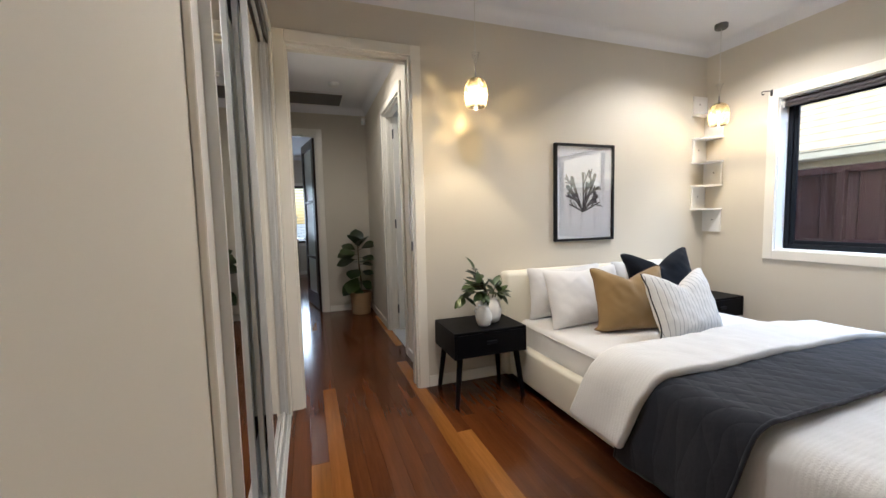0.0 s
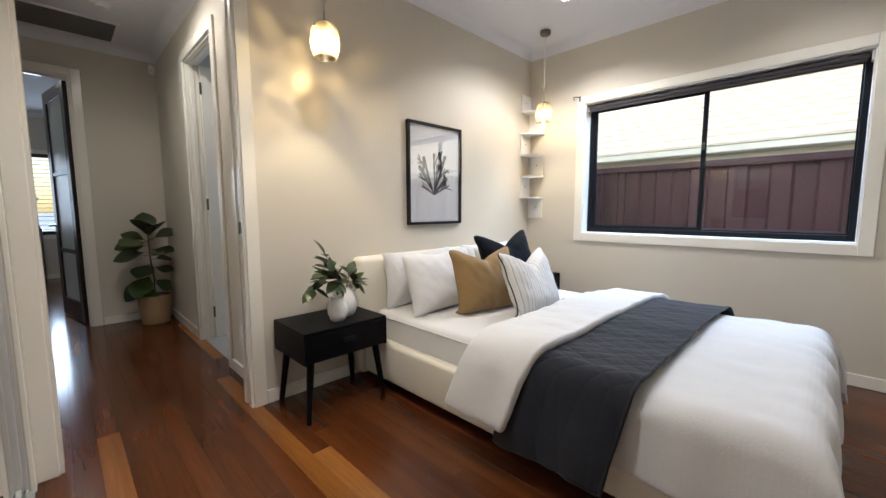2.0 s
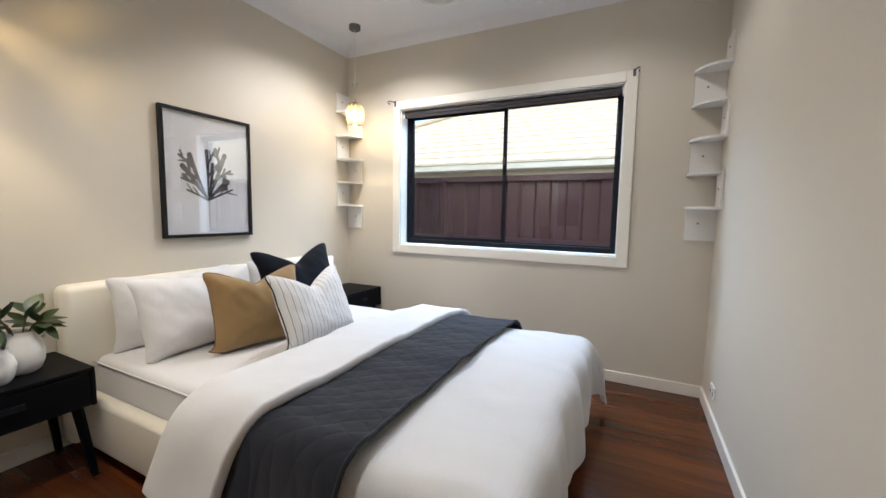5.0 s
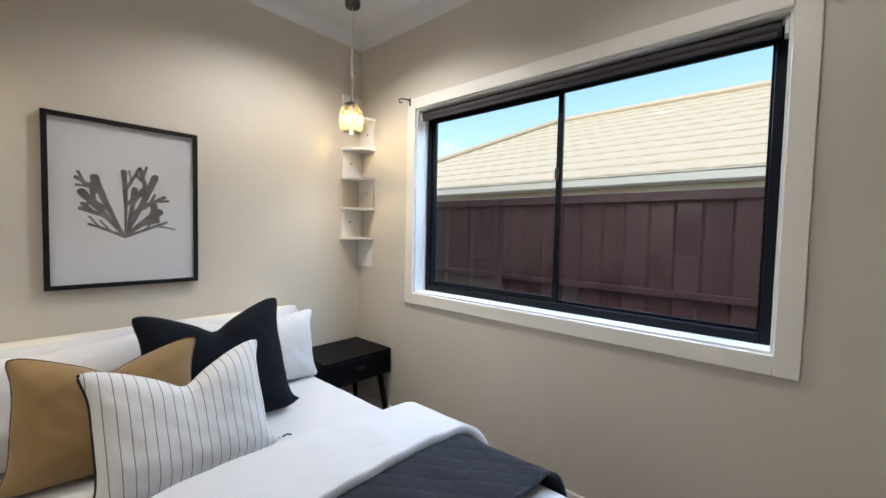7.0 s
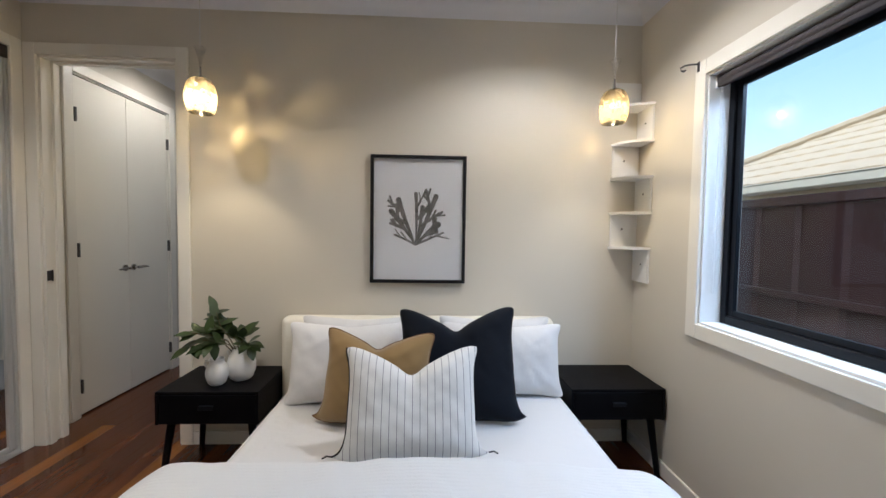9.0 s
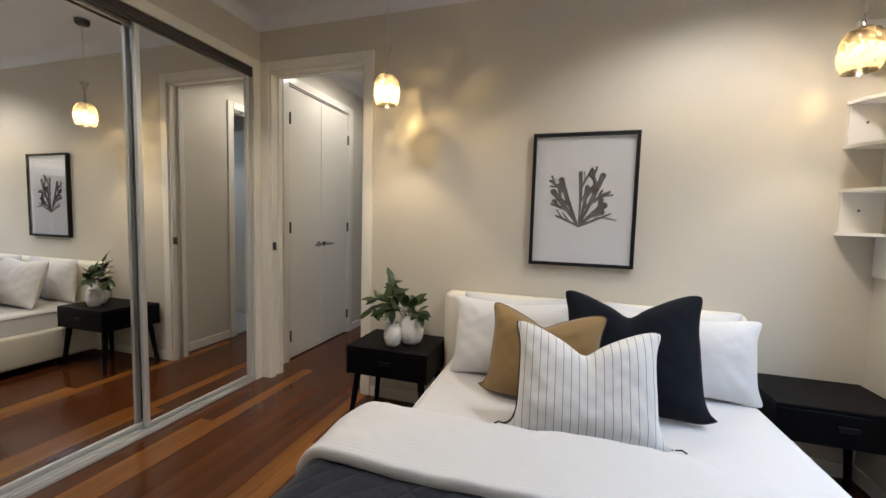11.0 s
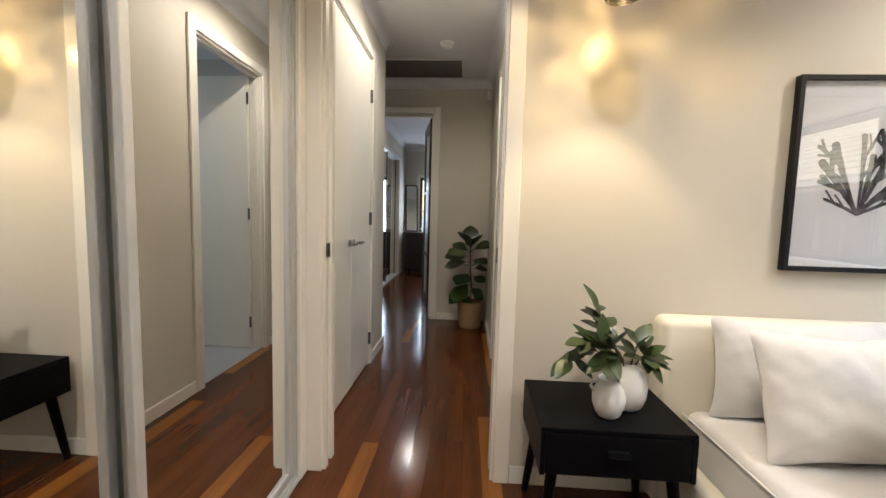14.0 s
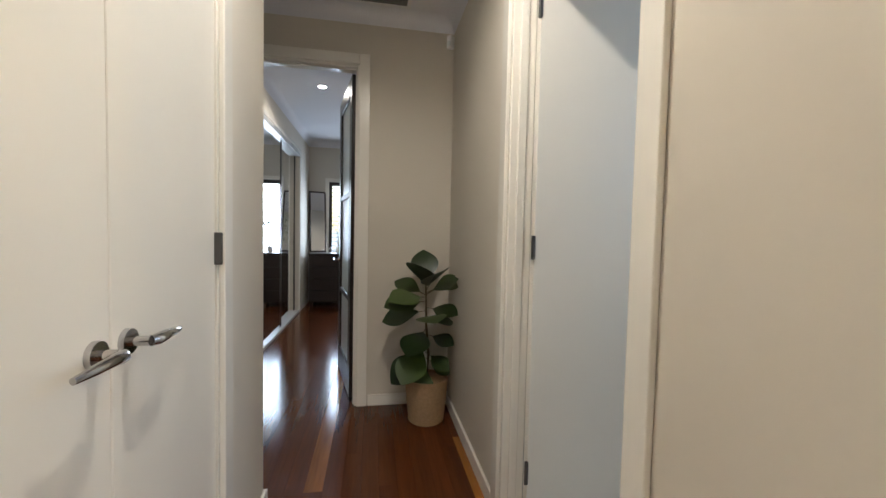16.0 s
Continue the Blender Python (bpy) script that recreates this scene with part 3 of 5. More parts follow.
# ---- bed ----
M_DUVET = mat("waffle_cotton", (0.66, 0.655, 0.65), 0.9, vary=0.01, scale=4, bump=0.5, bscale=170, bdist=0.0025, sheen=0.25)
M_PILLOW = mat("white_pillow_cotton", (0.68, 0.67, 0.66), 0.9, bump=0.3, bscale=35, bdist=0.004, sheen=0.25)
M_TAN = mat("tan_velvet", (0.255, 0.160, 0.055), 0.8, vary=0.10, scale=9, bump=0.3, bscale=300, bdist=0.001, sheen=0.25)
M_TANP = mat("tan_piping", (0.16, 0.085, 0.035), 0.8)
M_NAVY = mat("navy_linen", (0.006, 0.0078, 0.0125), 0.9, vary=0.15, scale=12, bump=0.4, bscale=400, bdist=0.001, sheen=0.03, spec=0.15)
M_BLKP = mat("black_piping", (0.012, 0.012, 0.014), 0.8)
M_CERAMIC = mat("white_ceramic", (0.76, 0.75, 0.72), 0.45, vary=0.03, scale=20, bump=0.35, bscale=60, bdist=0.0015)
M_STEM = mat("plant_stem", (0.10, 0.075, 0.035), 0.7)


def nodes_of(m):
    return m.node_tree, m.node_tree.nodes["Principled BSDF"]


def quilt_mat():
    m = mat("charcoal_quilt", (0.017, 0.019, 0.026), 0.9, vary=0.12, scale=6, sheen=0.12, spec=0.25)
    nt, b = nodes_of(m)
    tc = nt.nodes.new("ShaderNodeTexCoord")
    heights = []
    for ang in (38, -38):
        mp = nt.nodes.new("ShaderNodeMapping")
        mp.inputs["Rotation"].default_value = (0, 0, radians(ang))
        wv = nt.nodes.new("ShaderNodeTexWave")
        wv.wave_type, wv.wave_profile = "BANDS", "SIN"
        wv.inputs["Scale"].default_value = 4.6
        wv.inputs["Distortion"].default_value = 2.2
        wv.inputs["Detail"].default_value = 0.0
        wv.inputs["Detail Scale"].default_value = 1.2
        nt.links.new(tc.outputs["Object"], mp.inputs[0])
        nt.links.new(mp.outputs[0], wv.inputs["Vector"])
        pw = nt.nodes.new("ShaderNodeMath")
        pw.operation, pw.inputs[1].default_value = "POWER", 0.35
        nt.links.new(wv.outputs["Fac"], pw.inputs[0])
        heights.append(pw)
    mu = nt.nodes.new("ShaderNodeMath")
    mu.operation = "MINIMUM"
    nt.links.new(heights[0].outputs[0], mu.inputs[0])
    nt.links.new(heights[1].outputs[0], mu.inputs[1])
    n = nt.nodes.new("ShaderNodeTexNoise")
    n.inputs["Scale"].default_value = 45
    nt.links.new(tc.outputs["Object"], n.inputs["Vector"])
    ad = nt.nodes.new("ShaderNodeMath")
    ad.operation, ad.inputs[1].default_value = "MULTIPLY_ADD", 0.6
    nt.links.new(n.outputs["Fac"], ad.inputs[0])
    nt.links.new(mu.outputs[0], ad.inputs[2])
    bp = nt.nodes.new("ShaderNodeBump")
    bp.inputs["Strength"].default_value, bp.inputs["Distance"].default_value = 0.5, 0.006
    nt.links.new(ad.outputs[0], bp.inputs["Height"])
    nt.links.new(bp.outputs[0], b.inputs["Normal"])
    return m


M_QUILT = quilt_mat()


def stripe_mat():
    m = mat("striped_linen", (0.70, 0.69, 0.665), 0.9, sheen=0.2)
    nt, b = nodes_of(m)
    tc, sx = nt.nodes.new("ShaderNodeTexCoord"), nt.nodes.new("ShaderNodeSeparateXYZ")
    nt.links.new(tc.outputs["Object"], sx.inputs[0])
    a = nt.nodes.new("ShaderNodeMath")
    a.operation, a.inputs[1].default_value = "MULTIPLY", 1 / 0.029
    f = nt.nodes.new("ShaderNodeMath")
    f.operation = "FRACT"
    c = nt.nodes.new("ShaderNodeMath")
    c.operation, c.inputs[1].default_value = "LESS_THAN", 0.085
    mx = nt.nodes.new("ShaderNodeMix")
    mx.data_type = "RGBA"
    mx.inputs[6].default_value, mx.inputs[7].default_value = (0.70, 0.69, 0.665, 1), (0.20, 0.20, 0.205, 1)
    nt.links.new(sx.outputs[0], a.inputs[0])
    nt.links.new(a.outputs[0], f.inputs[0])
    nt.links.new(f.outputs[0], c.inputs[0])
    nt.links.new(c.outputs[0], mx.inputs[0])
    nt.links.new(mx.outputs[2], b.inputs["Base Color"])
    n = nt.nodes.new("ShaderNodeTexNoise")
    n.inputs["Scale"].default_value = 220
    nt.links.new(tc.outputs["Object"], n.inputs["Vector"])
    bp = nt.nodes.new("ShaderNodeBump")
    bp.inputs["Strength"].default_value, bp.inputs["Distance"].default_value = 0.4, 0.002
    nt.links.new(n.outputs["Fac"], bp.inputs["Height"])
    nt.links.new(bp.outputs[0], b.inputs["Normal"])
    return m


M_STRIPE = stripe_mat()
BX0, BX1, BY_F = 1.41, 3.06, 0.42
BC = (BX0 + BX1) / 2
MZT = 0.475


def bed():
    b = thing("bed", "queen bed frame with low side rails and headboard in cream leather", "bed", (BC, 1.5, 0))
    w = (BX1 - BX0) / 2
    part("headboard", boxes((-w - 0.02, w - 0.0, 2.56 - 1.5, YH - 0.012 - 1.5, 0.03, 0.84), bevel=0.04, seg=5), M_LEATHER, b, smooth=True)
    for x0, x1 in ((-w, -w + 0.075), (w - 0.075, w)):
        part("side_rail", boxes((x0, x1, BY_F - 1.5 + 0.05, 2.56 - 1.5, 0.06, 0.315), bevel=0.025, seg=4), M_LEATHER, b, smooth=True)
    part("foot_rail", boxes((-w, w, BY_F - 1.5 - 0.025, BY_F - 1.5 + 0.05, 0.06, 0.315), bevel=0.025, seg=4), M_LEATHER, b, smooth=True)
    part("slat_base", boxes((-w + 0.075, w - 0.075, BY_F - 1.5 + 0.05, 2.56 - 1.5, 0.20, 0.235)), M_BLACKWOOD, b)
    for x in (-w + 0.12, w - 0.12):
        for y in (BY_F - 1.5 + 0.12, 0.85):
            part("leg", cyl(bmesh.new(), (x, y, 0), (x, y, 0.2), 0.02), M_BLACKWOOD, b)
    return b


bed()


def mattress():
    m = thing("mattress", "thick mattress in a white fitted sheet on the bed base", "mattress", (BC + 0.02, 1.5, 0.235))
    bm = boxes((-0.765, 0.765, BY_F - 1.5 + 0.06, 2.55 - 1.5, 0.0, MZT - 0.235))
    part("fitted_sheet", dense(bm, 0.045, 0.006, 3), M_SHEET, m, smooth=True)
    y0, y1, z = BY_F - 1.5 + 0.06, 1.05, MZT - 0.235 - 0.030
    part("piping", tube([(-0.765, y1, z), (-0.767, y0 + 0.05, z), (-0.74, y0 + 0.01, z), (-0.7, y0 - 0.002, z), (0.7, y0 - 0.002, z), (0.74, y0 + 0.01, z), (0.767, y0 + 0.05, z), (0.765, y1, z)], 0.004, n=6), M_SHEET, m, smooth=True)
    return m


def dense(bm, bevel, amp, cuts):
    """Round a box's edges, cut it fine and give it soft unevenness."""
    bmesh.ops.bevel(bm, geom=list(bm.edges), offset=bevel, segments=4, profile=0.5, affect="EDGES")
    bmesh.ops.subdivide_edges(bm, edges=[e for e in bm.edges if e.calc_length() > 0.2], cuts=18, use_grid_fill=True)
    for v in bm.verts:
        v.co.z += amp * noise.noise(v.co * 3.0) * (1 if v.co.z > 0.05 else 0)
    return bm


mattress()


def cushion(name, label, w, h, t, at, lean, turn, material, piping=None, chop=0.0, ear=0.07, seed=0, roll=0.0, category="pillow"):
    """A soft pillow standing on its lower edge at `at`, leaning back by lean degrees."""
    n = 40
    th = thing(name, label, category, at)
    th.matrix_basis = pose(at[0], at[1], at[2]) @ pose(0, 0, 0, 0, 0, turn) @ pose(0, 0, 0, -lean, roll, 0)
    off = Vector((seed * 7.3, seed * 3.1, seed * 1.7))

    def edge(u, v):
        """The flat outline: corners stand out as ears, sides are drawn in."""
        pin = 0.06 if chop > 0.05 else 0.035
        x = u * w / 2 * (1 - pin * (1 - v ** 4)) * (1 + ear * abs(u) ** 6 * abs(v) ** 6) * (1 - 0.055 * abs(v) ** 18)
        z = v * h / 2 * (1 - pin * (1 - u ** 4)) * (1 + ear * abs(u) ** 6 * abs(v) ** 6) * (1 - 0.065 * abs(u) ** 18)
        if chop > 0.05 and v < 0:
            x += math.copysign(0.030, u) * abs(u) ** 14 * abs(v) ** 26
            z += 0.012 * abs(u) ** 5 * v ** 4 + 0.016 * abs(u) ** 12 * abs(v) ** 3
        if v > -0.2:
            k = ((v + 0.2) / 1.2) ** 2
            z -= chop * k * (0.72 * (0.5 + 0.5 * math.cos(math.pi * min(1.0, abs(u + 0.02) / 0.96))) + 0.28 * math.exp(-((u + 0.02) / 0.20) ** 2))
            x += -chop * 0.10 * k * math.sin(u * math.pi)
        return x, z
    bm = bmesh.new()
    grids = []
    for side in (-1, 1):
        g = []
        for j in range(n + 1):
            row = []
            for i in range(n + 1):
                u, v = -1 + 2 * i / n, -1 + 2 * j / n
                u = math.sin(u * math.pi / 2) * 0.6 + u * 0.4
                v = math.sin(v * math.pi / 2) * 0.6 + v * 0.4
                x, z = edge(u, v)
                f = max(0.0, (1 - u ** 4)) ** 0.62 * max(0.0, (1 - v ** 4)) ** 0.62
                d = t / 2 * f
                if chop and v > 0:
                    d *= 1 - 0.35 * v * math.exp(-((u - 0.03) / 0.16) ** 2)
                p = Vector((x, 0, z))
                wr = noise.noise(p * 4.5 + off) * 0.018 + noise.noise(Vector((p.x * 26 + p.z * 18, 7, p.z * 12)) + off) * 0.007 + abs(noise.noise(Vector((p.x * 9 - p.z * 14, 4, p.z * 5 + p.x * 4)) + off)) * -0.011 + noise.noise(Vector((p.x * 16 + p.z * 7, 0, p.z * 6)) + off) * 0.006
                rim = min(1.0, f * 1.6)
                d += wr * rim * (0.55 if chop < 0.05 else 0.8)
                sag = 0.012 * (1 - rim) * noise.noise(p * 9 + off)
                row.append((x, side * d + sag, z + h / 2))
            g.append(row)
        grids.append(g)
    vs = [[[bm.verts.new(c) for c in row] for row in g] for g in grids]
    for s in (0, 1):
        for j in range(n):
            for i in range(n):
                q = (vs[s][j][i], vs[s][j][i + 1], vs[s][j + 1][i + 1], vs[s][j + 1][i])
                bm.faces.new(q if s == 0 else tuple(reversed(q)))
    bmesh.ops.remove_doubles(bm, verts=bm.verts, dist=0.0004)
    rim = [Vector(grids[0][0][i]) for i in range(n)] + [Vector(grids[0][j][n]) for j in range(n)] + [Vector(grids[0][n][n - i]) for i in range(n)] + [Vector(grids[0][n - j][0]) for j in range(n + 1)]
    part("cover", bm, material, th, smooth=True)
    if material is M_STRIPE:
        part("piping", tube(rim[3 * n:], 0.0042, n=6), piping, th, "thick black piped side edge", smooth=True)
        for c, sg in ((rim[0], -1), (rim[n], 1)):
            part("tie", tube([c, c + Vector((sg * 0.018, -0.006, 0.004)), c + Vector((sg * 0.034, -0.012, -0.004))], 0.0032, n=6), piping, th, "short black cord end", smooth=True)
    elif piping:
        part("piping", tube(rim, 0.0033, n=6), piping, th, "thin dark edge piping" if piping is not M_TANP else "brown corded edge", smooth=True)
    return th


ZP = MZT + 0.004
cushion("pillow", "plump white pillow standing against the headboard", 0.66, 0.385, 0.13, (1.880, 2.47, ZP), 6, 0, M_PILLOW, seed=1, chop=0.015)
cushion("pillow", "white pillow upright at the cream headboard, half hidden", 0.64, 0.385, 0.13, (2.67, 2.47, ZP), 6, -2, M_PILLOW, seed=2, chop=0.015)
cushion("pillow", "white pillow propped in front of another white pillow", 0.66, 0.41, 0.16, (1.885, 2.20, ZP), 18, 3, M_PILLOW, seed=3, chop=0.02)
cushion("pillow", "white pillow beside the navy cushion", 0.65, 0.385, 0.15, (2.685, 2.29, ZP), 12, -3, M_PILLOW, seed=4, chop=0.02)
cushion("cushion", "large square navy linen cushion with chopped top", 0.565, 0.535, 0.17, (2.422, 1.975, ZP), 21, -5, M_NAVY, M_BLKP, chop=0.10, seed=5, category="cushion", ear=0.06, roll=-2.5)
cushion("cushion", "square tan velvet cushion with corded edge", 0.515, 0.43, 0.17, (2.022, 1.94, ZP), 17, -12, M_TAN, M_TANP, chop=0.075, seed=6, category="cushion", ear=0.06)
cushion("cushion", "white cushion with fine grey stripes and black piping", 0.535, 0.43, 0.17, (2.215, 1.67, ZP + 0.006), 23, 2, M_STRIPE, M_BLKP, chop=0.10, seed=7, category="cushion", ear=0.07)


def drape(y0, y1, top, hang_l, hang_r, foot=0.0, hw=0.80, cx=BC, r=0.06, wav=0.02, seed=0, skew=0.0, thick=0.02, nx=110, ny=60, crown=0.012, out=0.02, yfoot=None, slope=0.0):
    """A cloth over the bed: across it hangs on both sides, past yfoot it also hangs down the end. Returns the mesh."""
    bm = bmesh.new()
    off = Vector((seed * 5.1, seed * 2.7, 0))
    S0, S1 = -(hw + hang_l), hw + hang_r
    T0, T1 = (yfoot - foot if yfoot is not None else y0), y1
    rows = []
    for j in range(ny + 1):
        t = T0 + (T1 - T0) * j / ny
        row = []
        for i in range(nx + 1):
            s = S0 + (S1 - S0) * i / nx
            a = max(0.0, abs(s) - hw)
            b = max(0.0, yfoot - t) if yfoot is not None else 0.0
            sg = -1 if s < 0 else 1
            ax = min(a, r * 1.5)
            bx = min(b, r * 1.5)
            # rounding over the edge, then straight down
            ox = r * math.sin(min(a / r, math.pi / 2)) if a < r * math.pi / 2 else r
            dz_a = r * (1 - math.cos(min(a / r, math.pi / 2))) + max(0.0, a - r * math.pi / 2)
            oy = r * math.sin(min(b / r, math.pi / 2)) if b < r * math.pi / 2 else r
            dz_b = r * (1 - math.cos(min(b / r, math.pi / 2))) + max(0.0, b - r * math.pi / 2)
            dz = (dz_a ** 1.6 + dz_b ** 1.6) ** (1 / 1.6)
            both = min(a, b) * min(1.0, min(a, b) / 0.5)
            x = sg * (min(abs(s), hw) + ox + out * min(1, dz_a / 0.3) + both * 0.30)
            y = (max(t, yfoot) - oy - out * min(1, dz_b / 0.3) - both * 0.55) if yfoot is not None else t
            if a > 0:
                y += skew * a * (1 if s < 0 else -1)
                x += sg * wav * min(1, a / 0.25) * (math.sin(t * 17 + seed * 2 + 2.2 * noise.noise(Vector((t * 2, seed, 0)))) * 0.5 + noise.noise(Vector((t * 7, a * 1.5, 0)) + off))
            if b > 0:
                y -= 1.5 * wav * min(1, b / 0.25) * (math.sin(s * 15 + seed) * 0.5 + noise.noise(Vector((s * 7, b * 1.5, 3)) + off))
            z = top - dz + crown * math.cos(min(1, abs(s) / hw) * math.pi / 2)
            z += 0.015 * noise.noise(Vector((s * 2.2, t * 2.2, 0)) + off) * (1 if dz < 0.05 else 0.3)
            z += 0.009 * noise.noise(Vector((s * 9, t * 5, 5)) + off) + 0.003 * noise.noise(Vector((s * 22 + t * 9, t * 16, 2)) + off)
            z += slope * (t - y0) - 0.025 * max(0.0, min(1.0, s / hw)) ** 2
            if a + b > 0.12:
                z += 0.010 * noise.noise(Vector((t * 14, s * 6, 9)) + off)
            row.append(bm.verts.new((x, y - 1.2, max(z, 0.03))))
        rows.append(row)
    for j in range(ny):
        for i in range(nx):
            bm.faces.new((rows[j][i], rows[j][i + 1], rows[j + 1][i + 1], rows[j + 1][i]))
    return bm


def solid(ob, t, sub=0):
    md = ob.modifiers.new("thickness", "SOLIDIFY")
    md.thickness, md.offset = t, 1.0
    if sub:
        sb = ob.modifiers.new("soft", "SUBSURF")
        sb.levels = sb.render_levels = sub
    return ob


def duvet():
    d = thing("duvet", "white textured duvet folded back on the bed, hanging at the foot", "duvet", (BC - 0.01, 1.2, 0))
    solid(part("cover", drape(0.35, 1.46, 0.515, 0.36, 0.31, foot=0.41, yfoot=0.40, seed=1, wav=0.020, r=0.09, hw=0.745, cx=0), M_DUVET, d, smooth=True), 0.03, 1)
    solid(part("turned_edge", drape(1.17, 1.51, 0.545, 0.39, 0.36, seed=2, wav=0.014, r=0.105, hw=0.765, cx=0, skew=0.30, nx=110, ny=24, out=0.072), M_DUVET, d, "folded back top of the duvet", smooth=True), 0.042, 1)
    return d


_nt2, _b2 = nodes_of(M_DUVET)
_wv, _bp2, _tc2 = _nt2.nodes.new("ShaderNodeTexWave"), _nt2.nodes.new("ShaderNodeBump"), _nt2.nodes.new("ShaderNodeTexCoord")
_wv.bands_direction = "Y"  # rows of the waffle weave
_wv.inputs["Scale"].default_value, _wv.inputs["Distortion"].default_value, _wv.inputs["Detail"].default_value = 19.0, 1.2, 2.0
_bp2.inputs["Strength"].default_value, _bp2.inputs["Distance"].default_value = 0.22, 0.002
_nt2.links.new(_tc2.outputs["Object"], _wv.inputs["Vector"])
_nt2.links.new(_wv.outputs["Fac"], _bp2.inputs["Height"])
_nt2.links.new(_b2.inputs["Normal"].links[0].from_socket, _bp2.inputs["Normal"])
_nt2.links.new(_bp2.outputs[0], _b2.inputs["Normal"])
duvet()
_th = thing("throw", "charcoal quilted throw laid across the white duvet", "throw", (BC - 0.018, 1.2, 0))
solid(part("quilt", drape(0.79, 1.27, 0.545, 0.47, 0.44, seed=3, wav=0.010, r=0.085, hw=0.77, cx=0, skew=0.20, nx=130, ny=30, out=0.050), M_QUILT, _th, smooth=True), 0.010)
for _a, _b in ((0.787, 0.800), (1.260, 1.273)):
    solid(part("hem", drape(_a, _b, 0.548, 0.47, 0.44, seed=3, wav=0.010, r=0.085, hw=0.77, cx=0, skew=0.20, nx=130, ny=1, out=0.052), M_QUILT, _th, "stitched dark hem", smooth=True), 0.011)


def nightstand(x, y, label):
    n = thing("nightstand", label, "nightstand", (x, y, 0), group="nightstands beside the bed")
    W, D, Z = 0.265, 0.200, 0.51
    part("top", boxes((-W, W, -D, D, Z - 0.016, Z), bevel=0.003, seg=2), M_BLACKWOOD, n)
    part("body", boxes((-W, W, -D + 0.012, D, 0.335, Z - 0.0165), (-W, -W + 0.016, -D, -D + 0.012, 0.335, Z - 0.0165), (W - 0.016, W, -D, -D + 0.012, 0.335, Z - 0.0165)), M_BLACKWOOD, n)
    dr = part("drawer", boxes((-W + 0.018, W - 0.018, -D + 0.001, -D + 0.0115, 0.338, Z - 0.02), bevel=0.002, seg=1), M_BLACKWOOD, n)
    part("handle", boxes((-0.036, 0.036, -D - 0.016, -D + 0.001, 0.435, 0.439), (-0.036, 0.036, -D - 0.016, -D - 0.012, 0.418, 0.439), bevel=0.001, seg=1), M_BLACKAL, dr)
    for sx in (-1, 1):
        for sy in (-1, 1):
            part("leg", cyl(bmesh.new(), (sx * (W - 0.055), sy * (D - 0.05), 0.336), (sx * (W - 0.018), sy * (D - 0.018), 0), 0.021, 0.015, n=18), M_BLACKWOOD, n, smooth=True)
    return n


nightstand(1.121, 2.465, "black wooden nightstand with one drawer and splayed legs, vases on top")
nightstand(3.337, 2.485, "black wooden nightstand with one drawer and splayed legs, empty top")


def leaf_mesh(bm, base, d, up, L, W, curl=0.15, n=10, fold=0.12, shape=0.85):
    """One leaf: a folded blade with pointed ends."""
    base, d, up = Vector(base), Vector(d).normalized(), Vector(up)
    side = d.cross(up).normalized()
    nn = side.cross(d).normalized()
    rows = []
    for i in range(n + 1):
        s = i / n
        wv = W / 2 * (math.sin(math.pi * s ** shape) ** 0.85 if 0 < s < 1 else 0.02)
        c = base + d * (L * s) + nn * (-curl * L * s * s)
        rows.append([bm.verts.new(c - side * wv + nn * wv * fold), bm.verts.new(c - nn * 0.0005), bm.verts.new(c + side * wv + nn * wv * fold)])
    for a, b in zip(rows, rows[1:]):
        bm.faces.new((a[0], a[1], b[1], b[0]))
        bm.faces.new((a[1], a[2], b[2], b[1]))
    return bm


def leaf_mat(name, c, c2, rough=0.35):
    m = mat(name, c, rough, vary=0.0, bump=0.2, bscale=40, bdist=0.002)
    nt, b = nodes_of(m)
    g = nt.nodes.new("ShaderNodeObjectInfo")
    mx = nt.nodes.new("ShaderNodeMix")
    mx.data_type = "RGBA"
    mx.inputs[6].default_value, mx.inputs[7].default_value = (*c, 1), (*c2, 1)
    nt.links.new(g.outputs["Random"], mx.inputs[0])
    nt.links.new(mx.outputs[2], b.inputs["Base Color"])
    return m


M_LEAF = leaf_mat("green_leaf", (0.014, 0.028, 0.008), (0.042, 0.068, 0.015))
M_FIG = leaf_mat("fig_leaf", (0.010, 0.021, 0.006), (0.050, 0.084, 0.013), 0.3)


